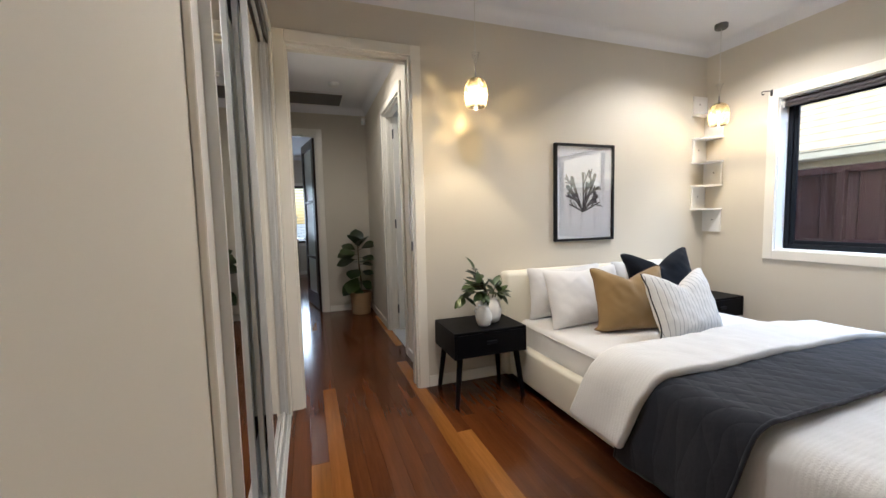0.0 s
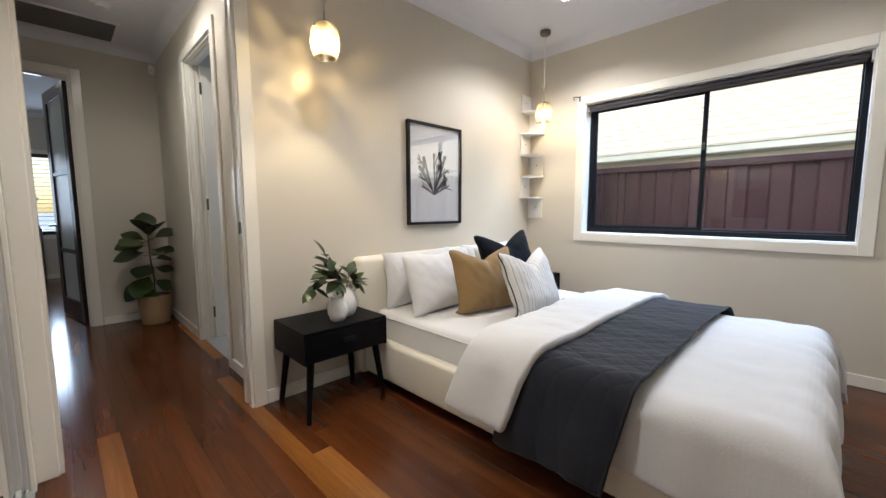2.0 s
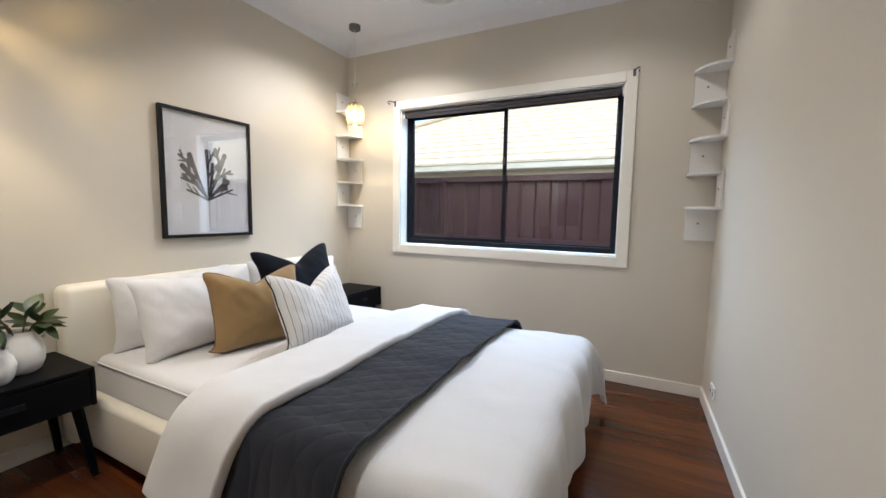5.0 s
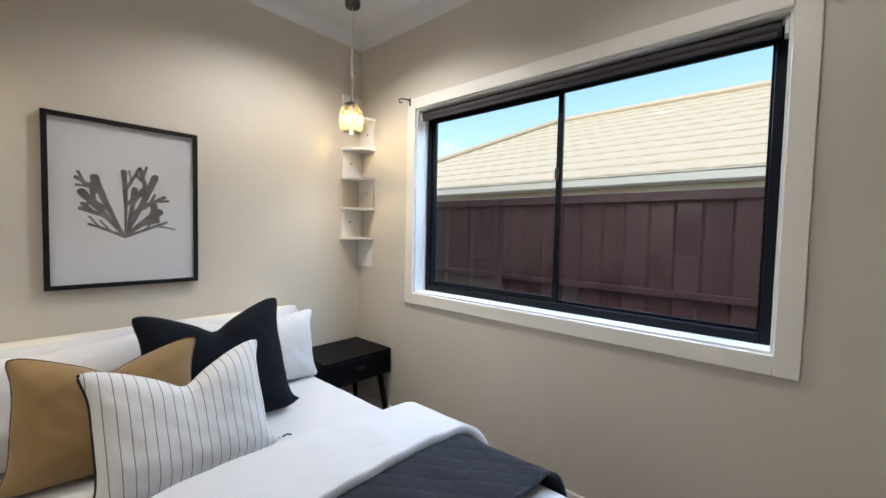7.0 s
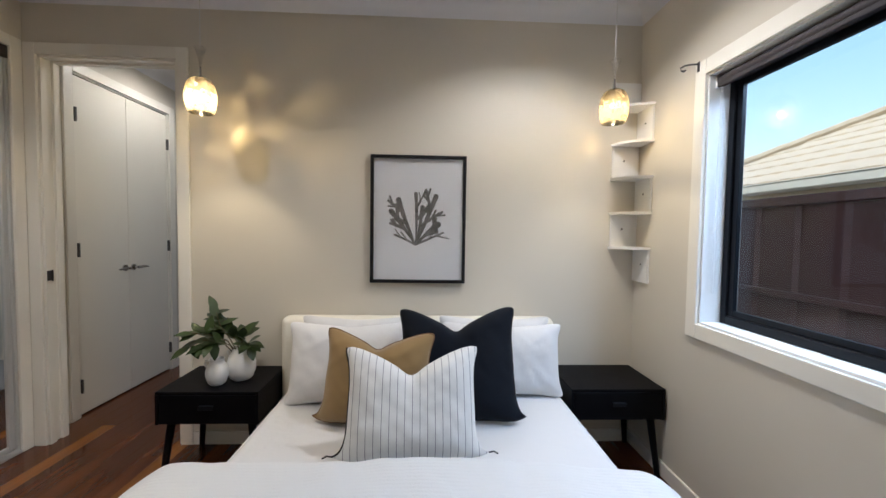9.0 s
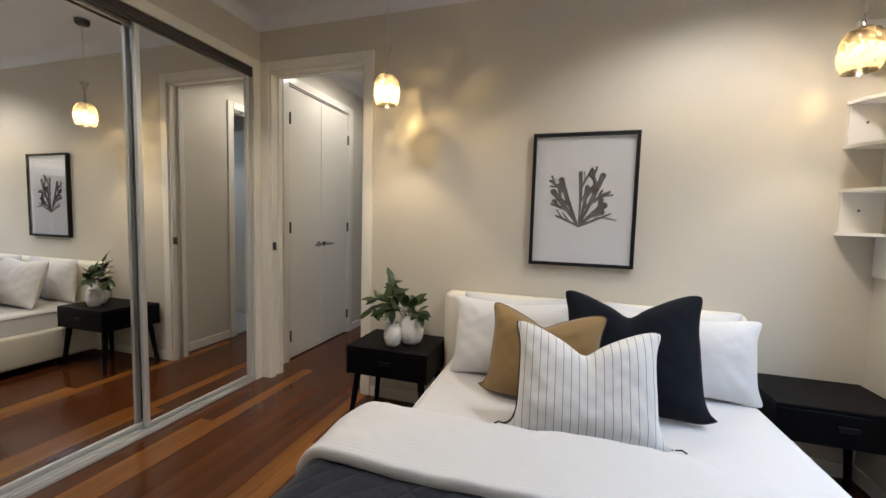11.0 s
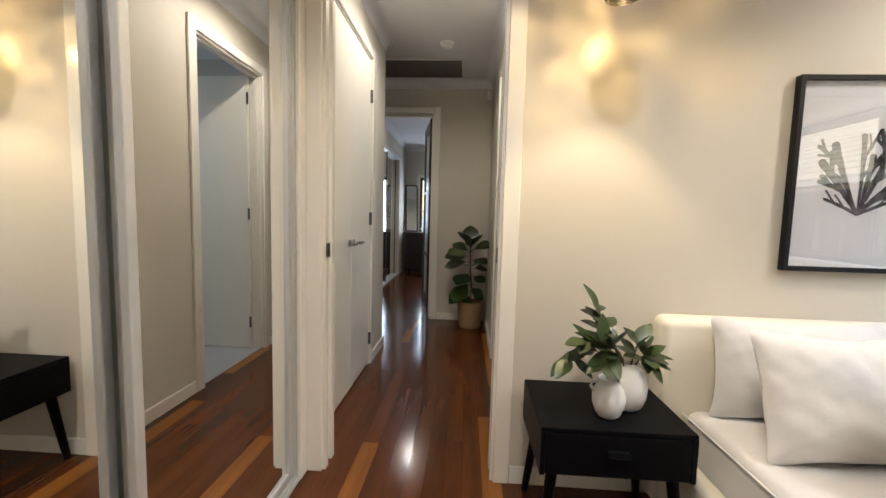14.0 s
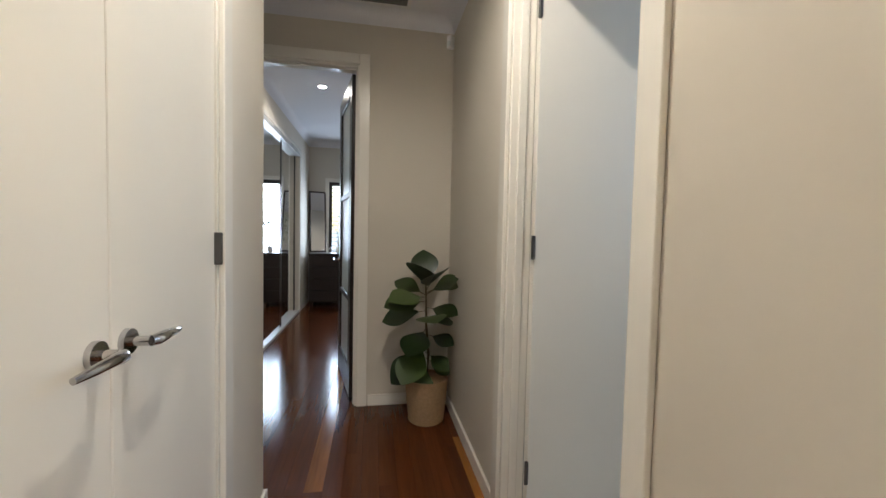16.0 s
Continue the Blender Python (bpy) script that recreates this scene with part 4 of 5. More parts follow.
def vase_big():
    v = thing("vase", "rounded white ceramic vase with small handles holding leafy twigs", "vase", (1.212, 2.455, 0.51))
    prof = [(0.001, 0.002), (0.045, 0.0), (0.060, 0.012), (0.074, 0.05), (0.076, 0.09), (0.068, 0.13), (0.050, 0.155), (0.045, 0.172), (0.049, 0.182), (0.044, 0.182), (0.040, 0.168), (0.040, 0.10), (0.001, 0.09)]
    part("body", lathe(prof), M_CERAMIC, v, smooth=True)
    for s in (-1, 1):
        part("handle", tube([(s * 0.052, 0, 0.160), (s * 0.070, 0, 0.168), (s * 0.078, 0, 0.155), (s * 0.070, 0, 0.135)], 0.0055, n=8), M_CERAMIC, v, smooth=True)
    rng = random.Random(5)
    stems = [((0, 0, 0.10), (-0.05, -0.02, 0.23), (-0.10, -0.03, 0.31), (-0.13, -0.02, 0.39)),
             ((0, 0, 0.10), (-0.09, -0.03, 0.22), (-0.18, -0.06, 0.24), (-0.25, -0.08, 0.20)),
             ((0, 0, 0.10), (-0.05, -0.05, 0.23), (-0.13, -0.09, 0.28), (-0.20, -0.12, 0.29)),
             ((0, 0, 0.10), (0.01, -0.02, 0.20), (0.02, -0.03, 0.25), (0.035, -0.02, 0.27)),
             ((0, 0, 0.10), (-0.04, -0.05, 0.21), (-0.09, -0.09, 0.24), (-0.13, -0.12, 0.23)),
             ((0, 0, 0.10), (-0.03, 0.01, 0.21), (-0.07, 0.01, 0.27), (-0.10, 0.0, 0.31)),
             ((0, 0, 0.10), (0.04, -0.01, 0.20), (0.055, -0.03, 0.22), (0.065, -0.04, 0.20))]
    for st in stems:
        pts = [Vector(p) for p in st]
        sp = part("twig", tube(pts, [0.0035, 0.003, 0.0025, 0.0015], n=6), M_STEM, v)
        nleaf = 12 if abs(st[-1][0]) > 0.12 else 9
        for k in range(nleaf):
            f = 0.42 + 0.58 * k / (nleaf - 1)
            q = f * 3
            i = min(2, int(q))
            p = pts[i].lerp(pts[i + 1], q - i)
            tang = (pts[i + 1] - pts[i]).normalized()
            sidev = Vector((rng.uniform(-1, 1), rng.uniform(-1, 1), rng.uniform(-0.5, 0.7)))
            dd = (tang * 0.6 + sidev * 0.8).normalized() if k < nleaf - 1 else tang
            bm = leaf_mesh(bmesh.new(), p, dd, (0.1, -0.3, 1), rng.uniform(0.075, 0.105), rng.uniform(0.042, 0.056), curl=rng.uniform(0, 0.35))
            part("leaf", bm, M_LEAF, sp, smooth=True)
    return v


vase_big()


def vase_small():
    v = thing("vase", "small empty white ceramic jug with two handles on the nightstand", "vase", (1.118, 2.375, 0.51))
    prof = [(0.001, 0.002), (0.033, 0.0), (0.045, 0.012), (0.057, 0.05), (0.058, 0.075), (0.050, 0.105), (0.037, 0.120), (0.035, 0.135), (0.040, 0.143), (0.036, 0.143), (0.030, 0.132), (0.030, 0.08), (0.001, 0.07)]
    part("body", lathe(prof), M_CERAMIC, v, smooth=True)
    part("handle", tube([(-0.040, 0, 0.128), (-0.060, 0, 0.132), (-0.067, 0, 0.112), (-0.056, 0, 0.095), (-0.050, 0, 0.094)], 0.006, n=8), M_CERAMIC, v, smooth=True)
    return v


vase_small()


def pendant(x, y):
    p = thing("pendant_light", "lit pendant lamp with crackled amber glass shade on a thin cord", "pendant lamp", (x, y, 0), group="pendant lamps over the nightstands")
    part("canopy", lathe([(0.001, CEIL - 0.038), (0.040, CEIL - 0.038), (0.047, CEIL - 0.032), (0.048, CEIL - 0.001), (0.001, CEIL)], n=32), M_STEEL, p, "brushed steel ceiling canopy", smooth=True)
    part("cord", tube([(0, 0, 2.30), (0, 0, CEIL - 0.02)], 0.0022, n=6), M_SILVER, p)
    part("cap", lathe([(0.004, 2.200), (0.007, 2.215), (0.012, 2.250), (0.028, 2.305), (0.030, 2.308), (0.010, 2.27), (0.004, 2.22)], n=24), M_CLEAR, p, "clear glass flared cap", smooth=True)
    part("socket", lathe([(0.010, 2.105), (0.012, 2.11), (0.012, 2.155), (0.006, 2.17), (0.004, 2.21), (0.001, 2.21)], n=20), M_CHROME, p, smooth=True)
    prof = [(0.012, 2.152), (0.034, 2.148), (0.054, 2.135), (0.067, 2.112), (0.074, 2.080), (0.077, 2.050), (0.075, 2.020), (0.069, 1.992), (0.061, 1.972), (0.058, 1.971), (0.066, 1.993), (0.072, 2.020), (0.074, 2.050), (0.071, 2.080), (0.064, 2.110), (0.052, 2.131), (0.033, 2.144), (0.012, 2.147)]
    part("shade", lathe(prof, n=36), M_AMBER, p, "crackled amber glass shade", smooth=True)
    part("bulb", lathe([(0.001, 2.054), (0.012, 2.058), (0.018, 2.072), (0.016, 2.088), (0.010, 2.104), (0.001, 2.106)], n=16), M_BULB, p, smooth=True)
    return p


def amber_glass():
    m = bpy.data.materials.new("amber_crackle_glass")
    m.use_nodes = True
    nt = m.node_tree
    nt.nodes.remove(nt.nodes["Principled BSDF"])
    out = nt.nodes["Material Output"]
    tr, tl, gl, m1, m2, vo, mr, tc = (nt.nodes.new("ShaderNode" + k) for k in ("BsdfTransparent", "BsdfTranslucent", "BsdfGlossy", "MixShader", "MixShader", "TexVoronoi", "MapRange", "TexCoord"))
    tr.inputs[0].default_value = (1.0, 0.95, 0.80, 1)
    tl.inputs[0].default_value = (0.12, 0.105, 0.08, 1)
    gl.inputs["Roughness"].default_value = 0.08
    vo.feature = "DISTANCE_TO_EDGE"
    vo.inputs["Scale"].default_value = 30
    mr.inputs[1].default_value, mr.inputs[2].default_value, mr.inputs[3].default_value, mr.inputs[4].default_value = 0.0, 0.34, 0.44, 0.12
    nt.links.new(tc.outputs["Object"], vo.inputs["Vector"])
    nt.links.new(vo.outputs["Distance"], mr.inputs[0])
    # blown glass: less clear towards the top, blotchy to pattern the glow on walls
    sx, th, wn, wr, a1, a2 = (nt.nodes.new("ShaderNode" + k) for k in ("SeparateXYZ", "MapRange", "TexNoise", "MapRange", "Math", "Math"))
    th.inputs[1].default_value, th.inputs[2].default_value, th.inputs[3].default_value, th.inputs[4].default_value = 2.035, 2.085, 0.0, 0.42
    wn.inputs["Scale"].default_value, wn.inputs["Detail"].default_value, wn.inputs["Distortion"].default_value = 24, 3.0, 1.8
    wr.inputs[1].default_value, wr.inputs[2].default_value, wr.inputs[3].default_value, wr.inputs[4].default_value = 0.36, 0.64, -0.08, 0.46
    a2.use_clamp = True
    nt.links.new(tc.outputs["Object"], sx.inputs[0])
    nt.links.new(sx.outputs[2], th.inputs[0])
    nt.links.new(tc.outputs["Object"], wn.inputs["Vector"])
    nt.links.new(wn.outputs["Fac"], wr.inputs[0])
    nt.links.new(mr.outputs[0], a1.inputs[0])
    nt.links.new(th.outputs[0], a1.inputs[1])
    nt.links.new(a1.outputs[0], a2.inputs[0])
    nt.links.new(wr.outputs[0], a2.inputs[1])
    nt.links.new(a2.outputs[0], m1.inputs[0])
    nt.links.new(tr.outputs[0], m1.inputs[1])
    nt.links.new(tl.outputs[0], m1.inputs[2])
    m2.inputs[0].default_value = 0.04
    nt.links.new(m1.outputs[0], m2.inputs[1])
    nt.links.new(gl.outputs[0], m2.inputs[2])
    nt.links.new(m2.outputs[0], out.inputs[0])
    return m


M_AMBER = amber_glass()
M_CLEAR = glass_mat("clear_glass", (0.97, 0.97, 0.97), 0.15)
M_BULB = mat("bulb_glow", (1, 0.8, 0.5), 0.5, emit=(1.0, 0.74, 0.40, 3.5))
M_LENS = mat("downlight_lens", (1, 0.95, 0.85), 0.5, emit=(1.0, 0.90, 0.75, 40))
for _x, _y in PEND:
    pendant(_x, _y)
# fittings for every DOWN position, the three added fill ones included
for _x, _y in DOWN:
    _d = thing("downlight", "round white recessed downlight, switched on; three of the six are unseen fill", "downlight", (_x, _y, CEIL), group="recessed downlights")
    part("ring", lathe([(0.038, -0.004), (0.040, -0.007), (0.050, -0.005), (0.052, 0.0)], n=32), M_SHELF, _d, smooth=True)
    part("lens", lathe([(0.001, -0.013), (0.022, -0.0115), (0.036, -0.007), (0.0375, 0.0)], n=32), M_LENS, _d, "glowing lamp lens")


def corner_shelf(cx, cy, sx, sy, label):
    """Five quarter-round shelves in a corner; sx, sy point from the corner into the room."""
    s = thing("corner_shelf", label, "shelf", (cx, cy, 0), group="corner shelves")
    r, t = 0.182, 0.016
    zs = (1.275, 1.493, 1.710, 1.928, 2.146)
    for z in zs:
        bm = bmesh.new()
        pts = [(0.001, 0.001)] + [(r * math.cos(a * math.pi / 28), r * math.sin(a * math.pi / 28)) for a in range(15)]
        pts[1], pts[-1] = (r, 0.001), (0.001, r)
        lo = [bm.verts.new((sx * u, sy * v, z)) for u, v in pts]
        hi = [bm.verts.new((sx * u, sy * v, z + t)) for u, v in pts]
        bm.faces.new(lo), bm.faces.new(hi)
        for i in range(len(pts)):
            j = (i + 1) % len(pts)
            bm.faces.new((lo[i], lo[j], hi[j], hi[i]))
        part("shelf", bm, M_SHELF, s)
    lim = [1.07, *zs, 2.33]
    for k in range(6):
        z0, z1 = lim[k] + (t if k else 0), lim[k + 1]
        if k % 2 == 0:
            x = sorted((sx * 0.001, sx * 0.014))
            y = sorted((sy * 0.001, sy * (r - 0.01)))
            q = (sx * 0.016, sy * r * 0.55)
        else:
            x = sorted((sx * 0.001, sx * (r - 0.01)))
            y = sorted((sy * 0.001, sy * 0.014))
            q = (sx * r * 0.55, sy * 0.016)
        pn = part("back_panel", boxes((*x, *y, z0, z1)), M_SHELF, s)
        zc = (z0 + z1) / 2 + 0.01
        n = Vector((sx, 0, 0)) if k % 2 == 0 else Vector((0, sy, 0))
        c = Vector((q[0], q[1], zc)) - n * 0.003
        part("screw", cyl(bmesh.new(), c, c + n * 0.004, 0.006, n=10), M_STEEL, pn)
    return s


corner_shelf(XE, YH, -1, -1, "white quarter-round corner shelves, empty, behind the pendant lamp")
corner_shelf(XE, YS, -1, 1, "white quarter-round corner shelves, empty, beside the bright wall")


def coral_picture():
    p = thing("framed_picture", "black framed print of grey coral on the wall above the bed", "picture", (2.207, YH, 1.442))
    W, H, d = 0.299, 0.400, 0.034
    part("frame", boxes((-W, W, -d, -0.002, -H, -H + 0.02), (-W, W, -d, -0.002, H - 0.02, H), (-W, -W + 0.02, -d, -0.002, -H + 0.02, H - 0.02), (W - 0.02, W, -d, -0.002, -H + 0.02, H - 0.02), bevel=0.0015, seg=1), M_FRAMEBLK, p)
    part("print", boxes((-W + 0.018, W - 0.018, -0.014, -0.006, -H + 0.018, H - 0.018)), M_PAPER, p, "white paper sheet")
    part("pane", boxes((-W + 0.019, W - 0.019, -0.030, -0.028, -H + 0.019, H - 0.019)), M_PICGLASS, p, "clear picture glass")
    art = bmesh.new()
    y = -0.0148
    rng = random.Random(3)
    blobs = []

    def branch(x, z, ang, L, w, depth):
        steps = max(3, int(L / 0.010))
        px, pz = x, z
        bend = rng.uniform(-0.25, 0.25)
        for k in range(steps + 1):
            f = k / steps
            a = ang + bend * (f - 0.3) * 0.8
            ww = w * (0.45 + 0.75 * f if depth == 0 else 1.0 - 0.15 * f)
            blobs.append((px, pz, ww * rng.uniform(0.92, 1.08)))
            if depth < 2 and k in (int(steps * 0.48), int(steps * 0.74)):
                s = 1 if (k + depth) % 2 else -1
                branch(px, pz, a + s * rng.uniform(0.45, 0.62), L * (0.38 if depth == 0 else 0.42), w * 0.74, depth + 1)
            px += math.sin(a) * L / steps
            pz += math.cos(a) * L / steps
    ox, oz = -0.015, -0.158
    for a, L, w in ((-0.62, 0.26, 0.0145), (-0.40, 0.30, 0.0145), (0.02, 0.32, 0.0105), (0.20, 0.24, 0.012), (0.40, 0.33, 0.0145), (0.80, 0.19, 0.016)):
        branch(ox, oz, a, L, w, 0)
    for a, L in ((-1.12, 0.145), (1.15, 0.19)):
        branch(ox, oz, a, L, 0.008, 1)
    for i, (bx, bz, rr) in enumerate(blobs):
        yy = y - 0.00001 * (i % 40)
        vs = [art.verts.new((bx + rr * math.cos(k * math.pi / 5), yy, bz + rr * math.sin(k * math.pi / 5))) for k in range(10)]
        art.faces.new(vs)
    part("coral_drawing", art, M_INK, p, "grey ink coral", kind="")
    part("border_line", boxes((-0.24, 0.20, -0.0146, -0.0142, 0.318, 0.3188), (0.2, 0.2008, -0.0146, -0.0142, -0.30, 0.3188)), M_INKLIGHT, p)
    return p


def ink_mat():
    m = mat("grey_ink", (0.10, 0.10, 0.105), 0.8)
    nt, b = nodes_of(m)
    tc, n, r = nt.nodes.new("ShaderNodeTexCoord"), nt.nodes.new("ShaderNodeTexNoise"), nt.nodes.new("ShaderNodeValToRGB")
    n.inputs["Scale"].default_value, n.inputs["Detail"].default_value = 22, 8
    r.color_ramp.elements[0].position, r.color_ramp.elements[0].color = 0.38, (0.014, 0.014, 0.017, 1)
    r.color_ramp.elements[1].position, r.color_ramp.elements[1].color = 0.62, (0.13, 0.13, 0.14, 1)
    nt.links.new(tc.outputs["Object"], n.inputs["Vector"])
    nt.links.new(n.outputs["Fac"], r.inputs[0])
    nt.links.new(r.outputs[0], b.inputs["Base Color"])
    return m


M_INK = ink_mat()
M_INKLIGHT = mat("faint_line", (0.52, 0.50, 0.50), 0.8)
coral_picture()


def blind():
    b = thing("roller_blind", "dark grey roller blind, rolled up at the window head", "blind", (XE + 0.045, WY0 + 0.015, 2.108))
    L = WY1 - WY0 - 0.03
    part("fabric_roll", cyl(bmesh.new(), (0, 0.02, 0), (0, L - 0.02, 0), 0.028, n=28), M_BLINDF, b, smooth=True)
    part("bottom_bar", boxes((-0.034, -0.022, 0.03, L - 0.03, -0.038, -0.018), bevel=0.004, seg=2), M_BLINDF, b)
    for y in (0.0, L - 0.012):
        part("bracket", boxes((-0.02, 0.03, y, y + 0.012, -0.03, 0.032), bevel=0.002, seg=1), M_SHELF, b)
    part("chain", tube([(-0.005, L - 0.025, 0.0), (-0.008, L - 0.018, -0.5), (-0.006, L - 0.02, -1.02), (0.004, L - 0.02, -1.02), (0.006, L - 0.022, -0.5), (0.005, L - 0.022, 0)], 0.0018, n=6), M_SHELF, b, "white pull chain")
    return b


M_BLINDF = mat("charcoal_blind_fabric", (0.035, 0.030, 0.036), 0.7, bump=0.2, bscale=400, bdist=0.0005)
blind()


def hook(y, s):
    h = thing("curtain_bracket", "small dark metal curtain rod hook above the window corner", "hook", (XE - 0.018, y, 2.205), group="curtain hooks")
    part("plate", boxes((-0.004, 0, -0.009, 0.009, -0.025, 0.025), bevel=0.002, seg=1), M_STEEL, h)
    part("arm", tube([(-0.002, 0, 0.012), (-0.03, s * 0.010, 0.014), (-0.055, s * 0.025, 0.014), (-0.072, s * 0.032, 0.004), (-0.070, s * 0.03, -0.010), (-0.058, s * 0.028, -0.014), (-0.05, s * 0.027, -0.008)], 0.0045, n=8), M_STEEL, h, smooth=True)
    return h


hook(WY1 + 0.045, 1)
hook(WY0 - 0.045, -1)

# ceiling fittings
_v = thing("ceiling_vent", "round white ceiling air diffuser", "vent", (3.12, 1.45, CEIL))
part("ring", lathe([(0.135, -0.001), (0.14, -0.016), (0.165, -0.024), (0.185, -0.014), (0.195, 0.0)], n=48), M_SHELF, _v, smooth=True)
for _r in (0.03, 0.07, 0.11):
    part("cone", lathe([(_r, -0.004), (_r + 0.004, -0.016), (_r + 0.018, -0.010), (_r + 0.018, -0.001)], n=40), M_SHELF, _v, smooth=True)
_g = thing("return_air_grille", "long grey slatted return-air grille in a white frame", "vent", (0.02, 5.13, CEIL))
part("frame", boxes((-0.50, 0.48, -0.26, -0.235, -0.012, 0), (-0.50, 0.48, 0.235, 0.26, -0.012, 0), (-0.50, -0.475, -0.235, 0.235, -0.012, 0), (0.455, 0.48, -0.235, 0.235, -0.012, 0), bevel=0.002, seg=1), M_SHELF, _g)
M_GRILLE = mat("grille_grey", (0.16, 0.15, 0.145), 0.6)
part("backing", boxes((-0.475, 0.455, -0.235, 0.235, -0.002, 0)), M_GRILLE, _g)
for _k in range(22):
    _y = -0.228 + _k * 0.0215
    part("slat", boxes((-0.475, 0.455, _y, _y + 0.010, -0.010, -0.003)), M_GRILLE, _g)
_s = thing("smoke_alarm", "round white smoke alarm on the hall ceiling", "smoke alarm", (0.35, 4.54, CEIL))
part("base", lathe([(0.001, -0.012), (0.062, -0.012), (0.064, 0)], n=36), M_SHELF, _s, smooth=True)
part("cover", lathe([(0.001, -0.042), (0.035, -0.042), (0.050, -0.034), (0.054, -0.0125)], n=36), M_SHELF, _s, smooth=True)
_d = thing("motion_sensor", "small white alarm motion sensor high in the hall corner", "sensor", (0.792, 5.455, 2.61), rz=-45)
part("housing", boxes((-0.022, 0.022, -0.02, 0.026, -0.045, 0.045), bevel=0.010, seg=3), M_SHELF, _d, smooth=True)
part("lens", boxes((-0.016, 0.016, -0.024, -0.018, -0.032, 0.0), bevel=0.002, seg=2), M_FROST, _d)
_o = thing("power_outlet", "white double power outlet low on the bright wall", "outlet", (3.26, YS, 0.20))
part("plate", boxes((-0.057, 0.057, 0.0, 0.010, -0.036, 0.036), bevel=0.003, seg=2), M_SHELF, _o)
for _x in (-0.030, 0.030):
    part("socket", boxes((_x - 0.012, _x + 0.012, 0.0095, 0.0115, -0.022, 0.004)), M_GRILLE, _o)
    part("switch", boxes((_x - 0.006, _x + 0.006, 0.0095, 0.014, 0.014, 0.026), bevel=0.001, seg=1), M_SHELF, _o)


def fig():
    f = thing("fiddle_leaf_fig", "small fiddle-leaf fig with broad glossy leaves in a woven basket", "plant", (0.64, 5.25, 0))
    bm = lathe([(0.001, 0.004), (0.108, 0.0), (0.118, 0.02), (0.134, 0.14), (0.142, 0.27), (0.142, 0.292), (0.132, 0.292), (0.128, 0.26), (0.001, 0.255)], n=64)
    part("basket", bm, M_BASKET, f, "woven natural fibre basket", smooth=True)
    for k in range(22):
        z = 0.012 + k * 0.0128
        r = 0.116 + 0.027 * min(1, z / 0.27)
        part("weave", lathe([(r - 0.003, z - 0.006), (r + 0.0025, z - 0.003), (r + 0.003, z), (r + 0.0025, z + 0.003), (r - 0.003, z + 0.006)], n=48), M_BASKET, f, smooth=True)
    part("soil", lathe([(0.001, 0.262), (0.127, 0.258)], n=24), M_SOIL, f)
    pts = [(0, 0, 0.25), (0.01, 0.0, 0.45), (-0.01, 0.005, 0.65), (-0.015, 0.0, 0.85), (-0.02, 0, 1.0)]
    part("trunk", tube(pts, [0.011, 0.009, 0.008, 0.006, 0.004], n=8), M_STEM, f, smooth=True)
    rng = random.Random(11)
    specs = [(0.98, 100, 70, 0.19), (0.98, 250, 45, 0.24), (0.95, 350, 35, 0.20), (0.93, 200, 20, 0.23), (0.88, 300, 30, 0.23), (0.86, 20, 15, 0.21), (0.84, 150, 25, 0.19), (0.80, 230, 5, 0.25), (0.76, 330, 10, 0.24), (0.74, 180, -5, 0.20), (0.70, 270, 10, 0.22), (0.66, 10, 5, 0.19), (0.62, 215, -25, 0.20), (0.58, 310, 0, 0.19), (0.52, 240, -20, 0.22), (0.48, 195, -45, 0.24), (0.46, 285, -25, 0.20), (0.42, 340, -30, 0.16), (0.40, 225, -50, 0.20)]
    for z, az, el, L in specs:
        az += rng.uniform(-26, 26)
        el += rng.uniform(-14, 12)
        L *= rng.uniform(0.9, 1.18)
        a, e = radians(az), radians(el)
        if math.cos(a) > 0.6:
            L *= 0.8
        d = Vector((math.cos(a) * math.cos(e), math.sin(a) * math.cos(e), math.sin(e)))
        c = Vector((-0.01, 0, z - 0.10 if z > 0.9 else z))
        st = c + d * 0.05
        q = part("stalk", tube([c, st], 0.0025, n=6), M_STEM, f)
        part("leaf", leaf_mesh(bmesh.new(), st, d, (-0.1, -0.5, 0.85) if abs(el) < 60 else (0, -1, 0.2), L * 1.10, L * 0.86, curl=0.18, fold=0.10, n=10, shape=1.25), M_FIG, q, smooth=True)
    return f


M_BASKET = mat("woven_fibre", (0.34, 0.22, 0.115), 0.85, vary=0.3, scale=60, bump=0.6, bscale=220, bdist=0.003)
M_SOIL = mat("potting_soil", (0.03, 0.02, 0.014), 0.95, vary=0.4, scale=60, bump=0.8, bscale=80, bdist=0.01)
fig()

# ---- far room ----


def far_wardrobe():
    w = thing("mirrored_wardrobe", "long wardrobe with three sliding mirror doors in dark frames", "wardrobe", (FXL, FM0, 0))
    L = FM1 - FM0
    part("bottom_track", boxes((-0.10, 0.012, 0.0, L, 0, 0.03), bevel=0.002, seg=1), M_SILVER, w)
    part("top_track", boxes((-0.10, 0.014, 0.0, L, 2.36, 2.419), bevel=0.002, seg=1), M_SILVER, w)
    for k, (y0, y1) in enumerate(((0.0, 1.07), (1.04, 2.12), (2.09, L))):
        x = -0.03 if k % 2 else -0.07
        d = part("door", boxes((x - 0.012, x + 0.012, y0, y0 + 0.03, 0.03, 2.36), (x - 0.012, x + 0.012, y1 - 0.03, y1, 0.03, 2.36), bevel=0.003, seg=1), M_STEEL, w)
        part("mirror", boxes((x - 0.003, x + 0.003, y0 + 0.03, y1 - 0.03, 0.03, 2.36)), M_MIRROR, d)
    return w


far_wardrobe()
architrave("trim", "x", FXL, 1, FM0, FM1, 2.42, w=0.05)


